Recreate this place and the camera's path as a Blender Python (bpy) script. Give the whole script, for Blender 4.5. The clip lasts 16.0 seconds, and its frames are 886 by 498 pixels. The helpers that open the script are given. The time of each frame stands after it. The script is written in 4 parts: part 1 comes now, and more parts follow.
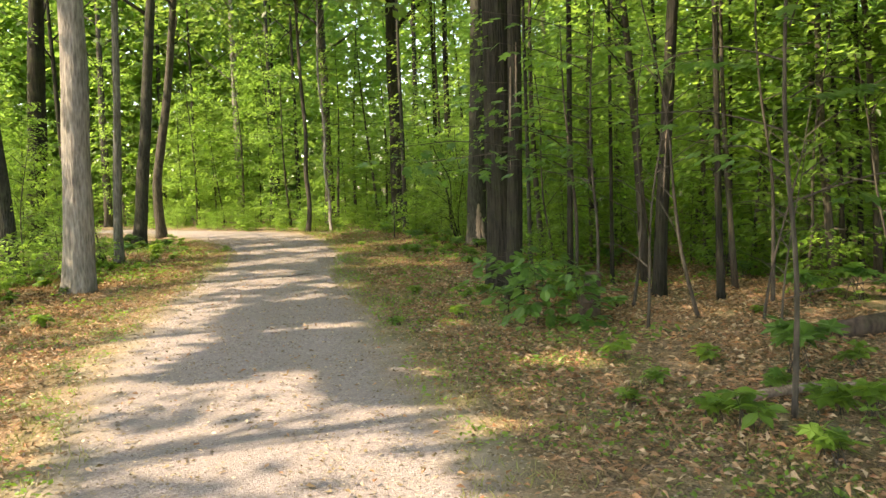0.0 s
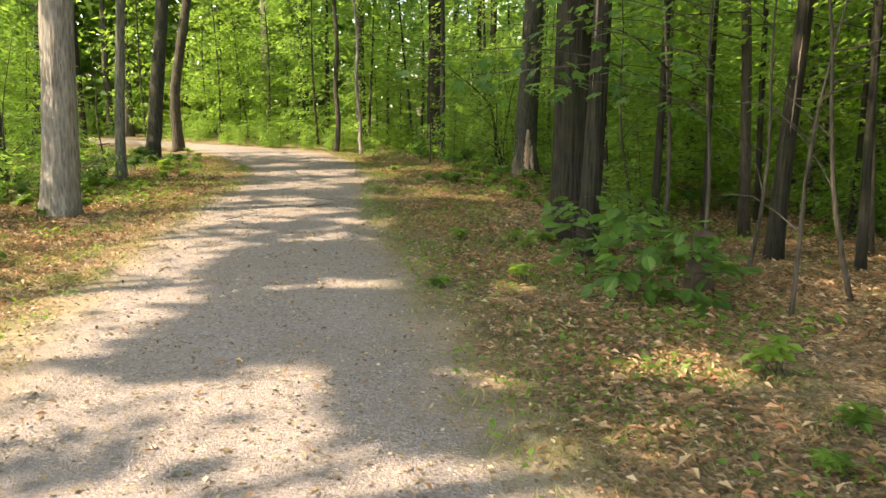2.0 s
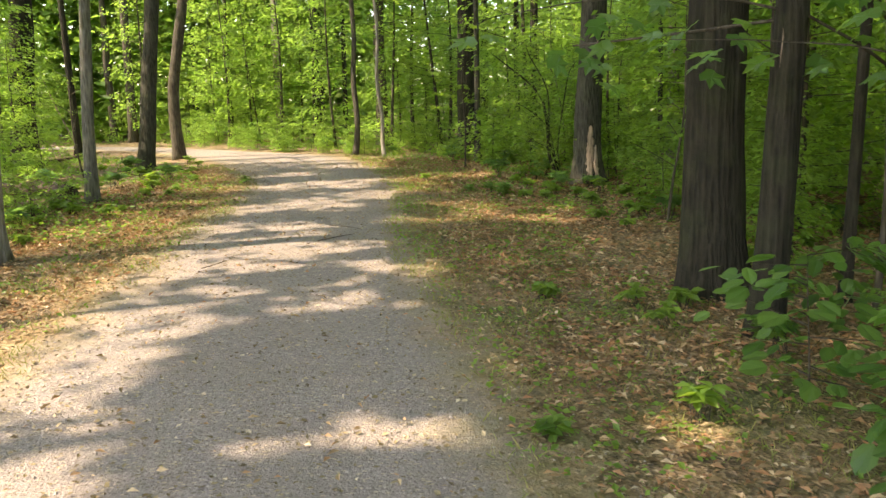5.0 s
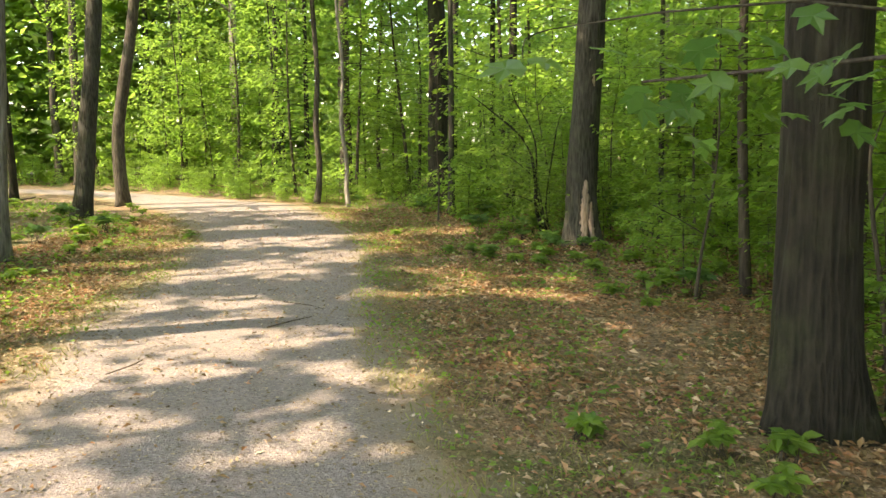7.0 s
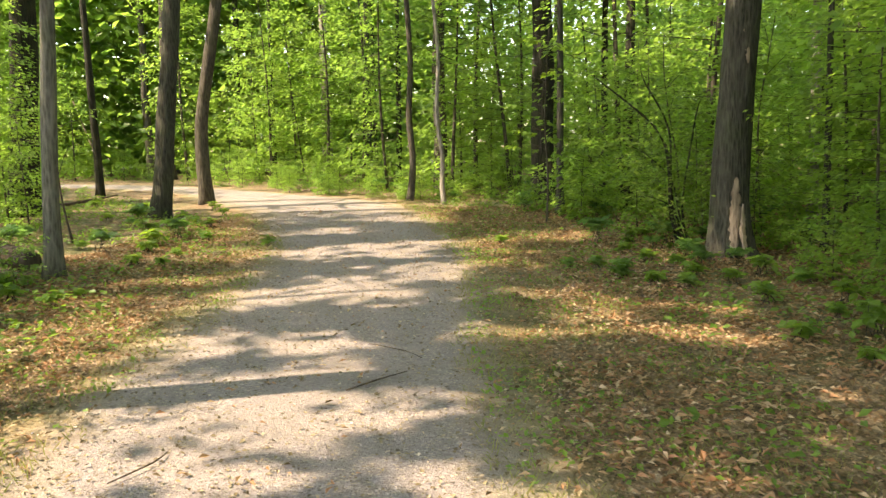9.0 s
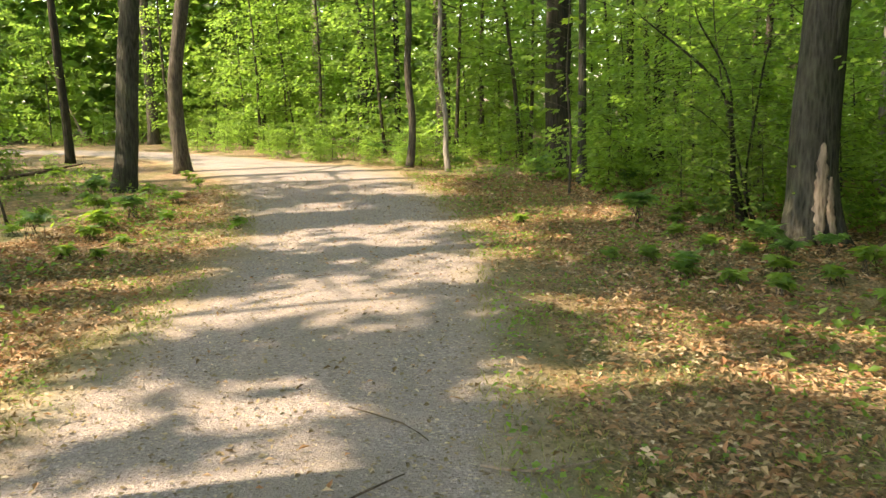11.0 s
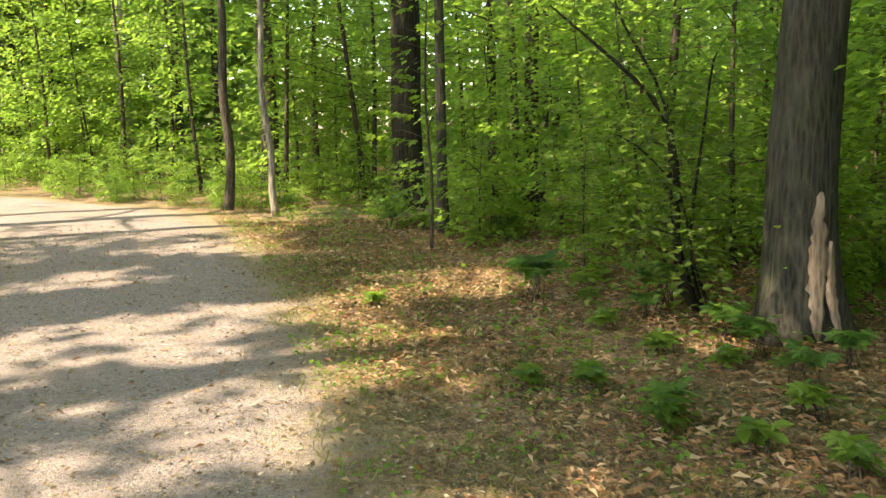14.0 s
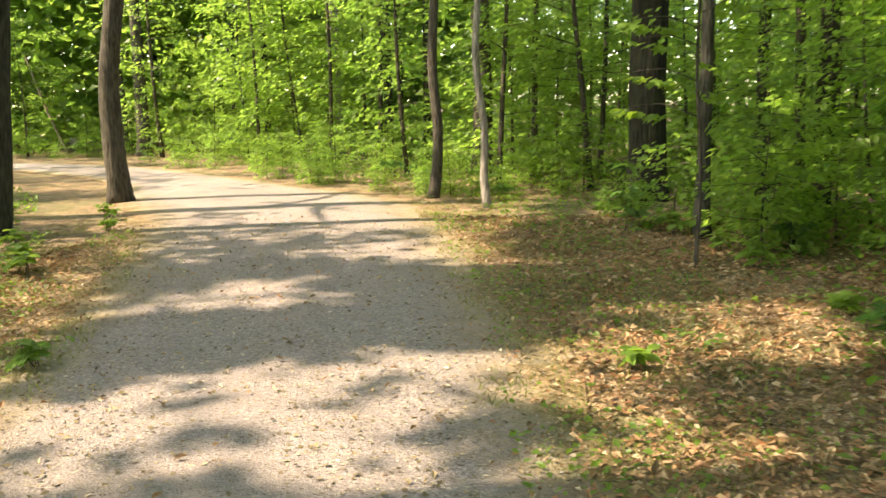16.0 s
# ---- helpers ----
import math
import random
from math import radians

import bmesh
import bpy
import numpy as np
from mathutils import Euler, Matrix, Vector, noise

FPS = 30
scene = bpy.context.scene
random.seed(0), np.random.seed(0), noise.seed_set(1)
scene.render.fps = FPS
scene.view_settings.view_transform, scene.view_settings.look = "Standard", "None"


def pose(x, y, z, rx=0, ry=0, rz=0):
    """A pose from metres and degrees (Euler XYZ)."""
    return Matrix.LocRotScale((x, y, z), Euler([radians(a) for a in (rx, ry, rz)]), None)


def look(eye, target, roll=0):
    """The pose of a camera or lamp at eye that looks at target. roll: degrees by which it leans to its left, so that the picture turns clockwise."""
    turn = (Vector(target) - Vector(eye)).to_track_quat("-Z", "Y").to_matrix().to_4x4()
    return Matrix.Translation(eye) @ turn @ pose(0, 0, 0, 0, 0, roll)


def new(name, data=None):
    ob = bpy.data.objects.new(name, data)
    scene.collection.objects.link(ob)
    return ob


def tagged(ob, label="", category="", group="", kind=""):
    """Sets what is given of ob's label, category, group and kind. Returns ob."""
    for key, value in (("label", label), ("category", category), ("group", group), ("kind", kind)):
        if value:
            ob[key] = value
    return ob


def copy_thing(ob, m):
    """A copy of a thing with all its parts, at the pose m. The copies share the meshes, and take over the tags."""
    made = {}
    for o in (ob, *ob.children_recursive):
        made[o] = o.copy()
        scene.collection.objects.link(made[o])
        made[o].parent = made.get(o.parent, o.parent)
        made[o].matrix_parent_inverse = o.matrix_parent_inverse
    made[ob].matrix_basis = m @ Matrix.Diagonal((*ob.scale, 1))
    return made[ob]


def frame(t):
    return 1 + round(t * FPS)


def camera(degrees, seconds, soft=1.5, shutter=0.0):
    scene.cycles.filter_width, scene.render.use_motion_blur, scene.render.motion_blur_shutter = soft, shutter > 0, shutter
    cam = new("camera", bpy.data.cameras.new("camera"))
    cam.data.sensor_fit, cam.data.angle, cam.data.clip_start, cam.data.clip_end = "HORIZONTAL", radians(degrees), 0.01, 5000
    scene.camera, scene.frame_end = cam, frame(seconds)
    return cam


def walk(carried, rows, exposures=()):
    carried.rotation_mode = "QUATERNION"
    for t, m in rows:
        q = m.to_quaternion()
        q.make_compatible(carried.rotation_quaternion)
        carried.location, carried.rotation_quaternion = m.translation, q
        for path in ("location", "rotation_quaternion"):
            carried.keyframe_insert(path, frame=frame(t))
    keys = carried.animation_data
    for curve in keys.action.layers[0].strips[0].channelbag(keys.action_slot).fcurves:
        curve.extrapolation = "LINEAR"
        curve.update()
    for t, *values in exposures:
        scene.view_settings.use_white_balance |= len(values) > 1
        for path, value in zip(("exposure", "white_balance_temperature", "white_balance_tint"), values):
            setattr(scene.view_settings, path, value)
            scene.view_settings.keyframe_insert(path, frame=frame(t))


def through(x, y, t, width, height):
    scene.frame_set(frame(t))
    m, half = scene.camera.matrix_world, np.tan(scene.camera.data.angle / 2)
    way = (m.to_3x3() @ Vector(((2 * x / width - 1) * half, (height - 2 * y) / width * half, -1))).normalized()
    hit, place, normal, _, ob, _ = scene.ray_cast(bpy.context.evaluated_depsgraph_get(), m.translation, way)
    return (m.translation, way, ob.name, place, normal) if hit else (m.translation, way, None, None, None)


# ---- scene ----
cam = camera(54.0, 16.0, 1.5, 0.2)
METRES, EYE, TILT, LEAN, TURN = 17.9, 1.5, 0.0, 0.0, 0.0
ROWS = [
    (0.0, 0.0, 0.0, 0.0, -0.16, -4.23, 2.18),
    (0.5, -0.0025, 0.0304, -0.001, 0.35, -4.14, 1.02),
    (1.0, -0.0068, 0.0636, -0.0016, 1.4, -4.49, 1.12),
    (1.5, -0.0122, 0.0943, -0.0017, 1.47, -4.81, -0.7),
    (2.0, -0.0151, 0.1297, -0.0019, 1.97, -9.26, -0.2),
    (2.5, -0.0237, 0.1613, -0.0012, 2.24, -9.2, 0.04),
    (3.0, -0.0257, 0.1949, -0.0031, 2.65, -8.96, 0.28),
    (5.5, -0.0519, 0.3458, -0.0019, 3.02, -9.61, 1.5),
    (6.0, -0.0593, 0.3727, -0.0006, 2.01, -7.16, 1.62),
    (6.5, -0.0617, 0.3986, -0.0012, -1.24, -7.03, 0.69),
    (7.0, -0.0612, 0.4262, 0.0013, 0.69, -6.71, 0.36),
    (7.5, -0.0666, 0.456, 0.0011, 1.57, -6.6, 0.35),
    (8.0, -0.0704, 0.4837, -0.0001, 5.47, -4.98, 0.29),
    (8.5, -0.074, 0.5122, 0.0006, 7.0, -7.19, 0.72),
    (9.0, -0.0809, 0.5401, 0.0032, 6.64, -7.28, 0.94),
    (11.5, -0.1005, 0.6956, 0.0018, 6.69, -10.32, 1.65),
    (12.0, -0.1013, 0.7258, 0.0017, 7.06, -10.36, 2.6),
    (12.5, -0.1098, 0.7564, 0.0009, 8.1, -9.32, 1.99),
    (13.0, -0.1106, 0.786, 0.0006, 6.16, -7.93, 2.01),
    (13.5, -0.1113, 0.8188, -0.0001, 1.67, -8.33, 1.37),
    (14.0, -0.1113, 0.8473, 0.0017, -4.07, -8.35, 1.19),
    (14.5, -0.1113, 0.8838, 0.0016, -2.42, -8.24, 2.48),
    (15.0, -0.1189, 0.9172, 0.0018, 0.55, -6.85, 0.09),
    (15.5, -0.123, 0.9533, -0.0001, 4.89, -6.85, -0.03),
    (16.0, -0.1317, 0.9866, -0.0024, 9.52, -9.35, 1.1),
]
walk(cam, [(t, pose(0, 0, EYE, TILT, LEAN, TURN) @ pose(METRES * x, METRES * y, METRES * z, 90 + pitch, roll, yaw)) for t, x, y, z, yaw, pitch, roll in ROWS],
     [(0.0, 2.58, 8420, 19), (3.0, 2.64, 8420, 19), (6.0, 2.72, 8420, 19), (7.5, 2.82, 8420, 19), (9.0, 2.72, 8380, 19), (12.0, 2.69, 8380, 19), (14.5, 2.74, 8380, 19), (16.0, 2.72, 8380, 19)])

# ---- light ----
SUN_TO = Vector((-0.60, -0.23, 0.77)).normalized()     # from the ground towards the sun
world = bpy.data.worlds.new("sky")
scene.world = world
world.use_nodes = True
wn = world.node_tree
sky = wn.nodes.new("ShaderNodeTexSky")
sky.sky_type, sky.sun_disc = "NISHITA", False
sky.sun_elevation, sky.sun_rotation = math.asin(SUN_TO.z), math.atan2(SUN_TO.x, SUN_TO.y)
wn.links.new(sky.outputs[0], wn.nodes["Background"].inputs[0])
wn.nodes["Background"].inputs[1].default_value = 0.15
sun_data = bpy.data.lights.new("sun", "SUN")
sun_data.energy, sun_data.angle, sun_data.color = 2.32, radians(0.6), (1.0, 0.93, 0.80)
sun = new("sun", sun_data)
sun.matrix_world = look(SUN_TO * 60, (0, 0, 0))


# ---- materials ----
class Nodes:
    """Short hand for a node tree."""

    def __init__(self, name):
        self.mat = bpy.data.materials.new(name)
        self.mat.use_nodes = True
        self.tree = self.mat.node_tree
        self.bsdf = self.tree.nodes["Principled BSDF"]
        self.out = self.tree.nodes["Material Output"]

    def add(self, kind, **inputs):
        n = self.tree.nodes.new("ShaderNode" + kind)
        for k, v in inputs.items():
            self.set(n, k, v)
        return n

    def set(self, n, k, v):
        slot = n.inputs[int(k[1:])] if k[0] == "i" and k[1:].isdigit() else n.inputs[k.replace("_", " ")]
        if isinstance(v, bpy.types.NodeSocket):
            self.tree.links.new(v, slot)
        else:
            slot.default_value = v

    def coords(self, scale=(1, 1, 1), world_space=False):
        if world_space:
            src = self.add("NewGeometry").outputs["Position"]
        else:
            src = self.add("TexCoord").outputs["Object"]
        return self.add("Mapping", Vector=src, Scale=scale).outputs[0]

    def noise(self, vec, scale, detail=4.0, rough=0.6):
        return self.add("TexNoise", Vector=vec, Scale=scale, Detail=detail, Roughness=rough).outputs[0]

    def ramp(self, fac, *stops):
        n = self.add("ValToRGB", Fac=fac)
        while len(n.color_ramp.elements) < len(stops):
            n.color_ramp.elements.new(0.5)
        for e, (p, c) in zip(n.color_ramp.elements, stops):
            e.position, e.color = p, (*c, 1)
        return n.outputs[0]

    def steps(self, fac, lo, hi, a=0.0, b=1.0):
        n = self.add("MapRange", i0=fac, i1=lo, i2=hi, i3=a, i4=b)
        return n.outputs[0]

    def mix(self, fac, a, b, blend="MIX"):
        n = self.tree.nodes.new("ShaderNodeMix")
        n.data_type, n.blend_type = "RGBA", blend
        for i, v in ((0, fac), (6, a), (7, b)):
            if isinstance(v, bpy.types.NodeSocket):
                self.tree.links.new(v, n.inputs[i])
            else:
                n.inputs[i].default_value = v if i == 0 else (*v, 1)
        return n.outputs[2]

    def math(self, op, a, b=0.0):
        n = self.tree.nodes.new("ShaderNodeMath")
        n.operation = op
        for i, v in ((0, a), (1, b)):
            if isinstance(v, bpy.types.NodeSocket):
                self.tree.links.new(v, n.inputs[i])
            else:
                n.inputs[i].default_value = v
        return n.outputs[0]

    def bump(self, height, strength, distance):
        n = self.add("Bump", Height=height, Strength=strength, Distance=distance)
        self.set(self.bsdf, "Normal", n.outputs[0])


def bark(name, dark, light, ridge=14.0, depth=0.03, moss=0.0, patch=0.25, long=0.17):
    n = Nodes(name)
    v = n.coords((1, 1, long))
    bent = n.add("VectorMath", i0=v, i1=n.add("VectorMath", i0=n.add("TexNoise", Vector=n.coords((1, 1, 0.4)), Scale=9.0, Detail=3.0).outputs[1], i1=(0.035, 0.035, 0.035)).outputs[0])
    bent.operation = "ADD"
    bent.inputs[1].links[0].from_node.operation = "MULTIPLY"
    fine = n.noise(n.coords((1, 1, 0.3)), ridge * 1.6, 8, 0.75)
    wob = n.add("TexVoronoi", Vector=bent.outputs[0], Scale=ridge).outputs[0]
    rib = n.noise(n.coords((1, 1, long * 0.6)), ridge * 0.8, 3, 0.6)
    broad = n.noise(n.coords((1, 1, 0.6)), 2.3, 4, 0.6)
    h = n.math("ADD", n.math("MULTIPLY", wob, 0.45), n.math("ADD", n.math("MULTIPLY", fine, 0.45), n.math("MULTIPLY", rib, 0.45)))
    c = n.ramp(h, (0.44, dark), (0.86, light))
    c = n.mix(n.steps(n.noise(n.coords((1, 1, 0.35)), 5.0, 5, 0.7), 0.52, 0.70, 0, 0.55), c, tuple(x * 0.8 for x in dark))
    pale = tuple(min(1, x * 1.5 + 0.03) for x in light)
    c = n.mix(n.steps(broad, 0.56, 0.75, 0, patch), c, pale)
    if moss:
        c = n.mix(n.steps(n.noise(n.coords(), 3.1, 3), 0.5, 0.7, 0, moss), c, (0.06, 0.085, 0.03))
    n.set(n.bsdf, "Base Color", c)
    n.bsdf.inputs["Roughness"].default_value = 0.9
    n.bsdf.inputs["Specular IOR Level"].default_value = 0.2
    n.bump(h, 0.9, depth)
    return n.mat


def leaf_material(name, dark, light, through_colour, share=0.45, rough=0.42, spread=0.35):
    n = Nodes(name)
    isl = n.add("NewGeometry").outputs["Random Per Island"]
    obj = n.add("ObjectInfo").outputs["Random"]
    fac = n.math("FRACT", n.math("ADD", n.math("MULTIPLY", isl, 0.65), n.math("MULTIPLY", obj, spread)))
    c = n.ramp(fac, (0.1, dark), (0.9, light))
    n.set(n.bsdf, "Base Color", c)
    n.bsdf.inputs["Roughness"].default_value = rough
    n.bsdf.inputs["Specular IOR Level"].default_value = 0.35
    t = n.add("BsdfTranslucent")
    warm = tuple(x * f for x, f in zip(through_colour, (1.18, 1.03, 0.8)))
    n.set(t, "Color", n.mix(fac, tuple(x * 0.75 for x in through_colour), warm))
    m = n.add("MixShader", i0=share, i1=n.bsdf.outputs[0], i2=t.outputs[0])
    n.tree.links.new(m.outputs[0], n.out.inputs[0])
    return n.mat


def litter_colour(n, v):
    """Colour of the forest floor: brown leaf litter, dark humus, tan patches."""
    cells = n.add("TexVoronoi", Vector=v, Scale=16.0)
    cell = n.add("SeparateColor", Color=cells.outputs["Color"]).outputs[0]
    leafy = n.ramp(cell, (0.0, (0.11, 0.065, 0.036)), (0.35, (0.25, 0.15, 0.08)), (0.7, (0.40, 0.26, 0.155)), (1.0, (0.54, 0.41, 0.28)))
    humus = n.mix(n.noise(v, 40, 3), (0.04, 0.026, 0.015), (0.12, 0.08, 0.045))
    bits = n.add("TexVoronoi", Vector=v, Scale=46.0)
    bit = n.add("SeparateColor", Color=bits.outputs["Color"]).outputs[1]
    small = n.ramp(bit, (0.0, (0.055, 0.04, 0.02)), (0.5, (0.20, 0.134, 0.066)), (1.0, (0.42, 0.29, 0.165)))
    leafy = n.mix(0.55, leafy, small)
    humus = n.mix(0.6, humus, small)
    return n.mix(n.steps(n.noise(v, 3.0, 5), 0.40, 0.60), humus, leafy), n.math("ADD", cells.outputs[0], bits.outputs[0])


def floor_colour(n, v):
    c, cells = litter_colour(n, v)
    green = n.mix(n.noise(v, 30, 2), (0.035, 0.06, 0.015), (0.09, 0.13, 0.035))
    return n.mix(n.steps(n.noise(v, 0.8, 5), 0.48, 0.64, 0, 0.6), c, green), cells


def ground_material():
    n = Nodes("forest_floor")
    v = n.coords(world_space=True)
    c, cells = floor_colour(n, v)
    n.set(n.bsdf, "Base Color", c)
    n.bsdf.inputs["Roughness"].default_value = 0.95
    n.bump(n.math("ADD", cells, n.noise(v, 25, 4)), 0.7, 0.03)
    return n.mat


def path_material():
    """Grey fines and grit, worn to litter and thin grass along both edges."""
    n = Nodes("gravel_path")
    v = n.coords(world_space=True)
    grit = n.add("TexVoronoi", Vector=v, Scale=75.0)
    stone = n.add("SeparateColor", Color=grit.outputs["Color"]).outputs[0]
    c = n.ramp(stone, (0.0, (0.145, 0.127, 0.118)), (0.6, (0.24, 0.213, 0.2)), (1.0, (0.37, 0.332, 0.314)))
    dust = n.mix(n.noise(v, 9, 5), (0.172, 0.148, 0.134), (0.302, 0.262, 0.242))
    c = n.mix(n.steps(n.noise(v, 2.2, 6, 0.65), 0.35, 0.65, 0.25, 0.8), c, dust)
    c = n.mix(n.steps(n.noise(v, 26, 4), 0.56, 0.70, 0, 0.4), c, (0.12, 0.095, 0.07))
    flecks = n.add("TexVoronoi", Vector=n.add("Mapping", Vector=v, Scale=(1.0, 1.6, 1.0)).outputs[0], Scale=34.0)
    fleck = n.add("SeparateColor", Color=flecks.outputs["Color"]).outputs[2]
    near = n.steps(flecks.outputs[0], 0.25, 0.42, 1, 0)
    c = n.mix(n.math("MULTIPLY", n.steps(fleck, 0.80, 0.84, 0, 0.75), near), c, (0.42, 0.35, 0.26))
    c = n.mix(n.math("MULTIPLY", n.steps(fleck, 0.20, 0.16, 0, 0.75), near), c, (0.09, 0.07, 0.05))
    c = n.mix(n.steps(n.noise(v, 0.55, 3), 0.45, 0.65, 0, 0.35), c, (0.20, 0.172, 0.142))
    floor, cells = floor_colour(n, v)
    tan = n.mix(n.noise(v, 34, 4, 0.7), (0.16, 0.13, 0.075), (0.42, 0.345, 0.22))
    lit = n.mix(n.steps(n.noise(v, 1.7, 4), 0.42, 0.6, 0.2, 0.9), floor, tan)
    green = n.mix(n.noise(v, 60, 2), (0.105, 0.11, 0.048), (0.23, 0.21, 0.105))
    lit = n.mix(n.steps(n.noise(v, 1.3, 5), 0.48, 0.62, 0, 0.55), lit, green)
    u = n.add("SeparateXYZ", Vector=n.add("UVMap").outputs[0]).outputs[0]
    side = n.math("ABSOLUTE", n.math("SUBTRACT", u, 0.5))
    ragged = n.math("ADD", side, n.math("MULTIPLY", n.math("SUBTRACT", n.noise(v, 2.1, 9, 0.75), 0.5), 0.36))
    n.set(n.bsdf, "Base Color", n.mix(n.steps(ragged, 0.42, 0.50), n.mix(n.steps(ragged, 0.28, 0.45), c, lit), floor))
    n.bsdf.inputs["Roughness"].default_value = 0.93
    n.bsdf.inputs["Specular IOR Level"].default_value = 0.25
    n.bump(n.math("ADD", n.math("MULTIPLY", grit.outputs[0], 0.6), n.math("MULTIPLY", n.noise(v, 22, 7, 0.75), 1.2)), 0.65, 0.016)
    return n.mat


def island_material(name, stops, rough=0.85, through=0.0):
    n = Nodes(name)
    isl = n.add("NewGeometry").outputs["Random Per Island"]
    v = n.coords(world_space=True)
    c = n.ramp(isl, *stops)
    c = n.mix(n.steps(n.noise(v, 60, 3), 0.45, 0.7, 0, 0.35), c, tuple(x * 0.5 for x in stops[0][1]))
    n.set(n.bsdf, "Base Color", c)
    n.bsdf.inputs["Roughness"].default_value = rough
    n.bsdf.inputs["Specular IOR Level"].default_value = 0.25
    if through:
        t = n.add("BsdfTranslucent", Color=c)
        m = n.add("MixShader", i0=through, i1=n.bsdf.outputs[0], i2=t.outputs[0])
        n.tree.links.new(m.outputs[0], n.out.inputs[0])
    return n.mat


BARK_PALE = bark("pale_grey_bark", (0.11, 0.10, 0.085), (0.305, 0.28, 0.235), 30, 0.03)
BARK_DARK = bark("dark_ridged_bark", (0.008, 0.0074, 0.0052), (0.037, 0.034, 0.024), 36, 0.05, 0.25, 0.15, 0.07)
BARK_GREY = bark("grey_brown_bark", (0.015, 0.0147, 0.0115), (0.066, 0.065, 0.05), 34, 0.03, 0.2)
BARK_BROWN = bark("red_brown_bark", (0.022, 0.0195, 0.015), (0.10, 0.088, 0.068), 34, 0.025, 0.15, 0.35)
BARK_ASH = bark("ash_grey_bark", (0.06, 0.057, 0.046), (0.19, 0.182, 0.152), 34, 0.02, 0.25)
BARK_TWIG = bark("twig_bark", (0.022, 0.019, 0.014), (0.082, 0.07, 0.052), 40, 0.004, 0.2)
BARE_WOOD = bark("bare_pale_wood", (0.11, 0.083, 0.06), (0.30, 0.235, 0.175), 36, 0.015)
DEAD_WOOD = bark("dead_wood", (0.03, 0.022, 0.016), (0.11, 0.08, 0.058), 20, 0.015, 0.35)
LEAF_CANOPY = leaf_material("canopy_leaf", (0.04, 0.085, 0.020), (0.10, 0.16, 0.033), (0.28, 0.47, 0.09), 0.5)
LEAF_UNDER = leaf_material("understory_leaf", (0.043, 0.108, 0.027), (0.14, 0.235, 0.047), (0.35, 0.63, 0.118), 0.6)
LEAF_NEAR = leaf_material("broad_leaf", (0.032, 0.09, 0.022), (0.085, 0.175, 0.04), (0.22, 0.48, 0.11), 0.45, 0.28, 0.99)
LEAF_HERB = leaf_material("herb_leaf", (0.05, 0.12, 0.025), (0.13, 0.23, 0.04), (0.28, 0.50, 0.06), 0.45)
GRASS = leaf_material("grass_blade", (0.08, 0.12, 0.03), (0.27, 0.26, 0.09), (0.25, 0.3, 0.06), 0.35, 0.6)
LITTER = island_material("dry_leaf", ((0.0, (0.11, 0.075, 0.035)), (0.3, (0.23, 0.16, 0.08)), (0.5, (0.34, 0.165, 0.08)), (0.8, (0.41, 0.275, 0.15)), (1.0, (0.55, 0.43, 0.27))), 0.7, 0.15)
CRUMB = island_material("leaf_crumb", ((0.0, (0.09, 0.068, 0.04)), (0.5, (0.19, 0.15, 0.08)), (0.85, (0.29, 0.23, 0.135)), (1.0, (0.55, 0.46, 0.33))))
PEBBLE = island_material("grit", ((0.0, (0.17, 0.148, 0.132)), (0.6, (0.27, 0.24, 0.215)), (1.0, (0.38, 0.34, 0.31))))
GROUND, PATH = ground_material(), path_material()

# ---- mesh makers ----
rng = np.random.default_rng(7)
DIAMOND = (np.array([(0, 0, 0), (0.5, 0.33, 0.07), (1, 0, -0.04), (0.5, -0.33, 0.07)]), np.array([(0, 2, 1), (0, 3, 2)]))
OVAL = (np.array([(0, 0, 0), (0.22, 0.22, 0.05), (0.55, 0.29, 0.06), (1, 0, -0.08), (0.55, -0.29, 0.06), (0.22, -0.22, 0.05)]),
        np.array([(0, 2, 1), (0, 3, 2), (0, 4, 3), (0, 5, 4)]))
MAPLE = (np.array([(0, 0, 0), (-0.02, 0.22, 0), (0.18, 0.42, -0.03), (0.32, 0.28, 0.03), (0.66, 0.46, -0.03), (0.62, 0.16, 0.03), (1, 0, -0.06),
                   (0.62, -0.16, 0.03), (0.66, -0.46, -0.03), (0.32, -0.28, 0.03), (0.18, -0.42, -0.03), (-0.02, -0.22, 0), (0.35, 0, 0.0)]),
         np.array([(12, i + 1, i) for i in range(12)][:11] + [(12, 0, 11)]))
ROUND = (np.array([(0, 0, 0.04)] + [(0.5 - 0.5 * math.cos(a), 0.38 * math.sin(a), 0.05 * abs(math.sin(a))) for a in np.linspace(0, 6.2832, 9)[:8]] + [(1.08, 0, -0.06)]),
         np.array([(0, 2, 1), (0, 3, 2), (0, 4, 3), (0, 9, 4), (0, 6, 9), (0, 7, 6), (0, 8, 7)]))
BLADE = (np.array([(0, 0.05, 0), (0, -0.05, 0), (0.6, 0.03, 0.0), (1, 0, 0.12)]), np.array([(0, 1, 2), (2, 1, 3)]))
SHARD = (np.array([(-0.5, -0.4, 0), (0.5, -0.5, 0), (0.45, 0.5, 0), (-0.5, 0.45, 0), (-0.2, -0.15, 0.45), (0.25, -0.1, 0.5), (0.1, 0.25, 0.42)]),
         np.array([(0, 1, 5), (0, 5, 4), (1, 2, 5), (2, 6, 5), (2, 3, 6), (3, 4, 6), (3, 0, 4), (4, 5, 6)]))


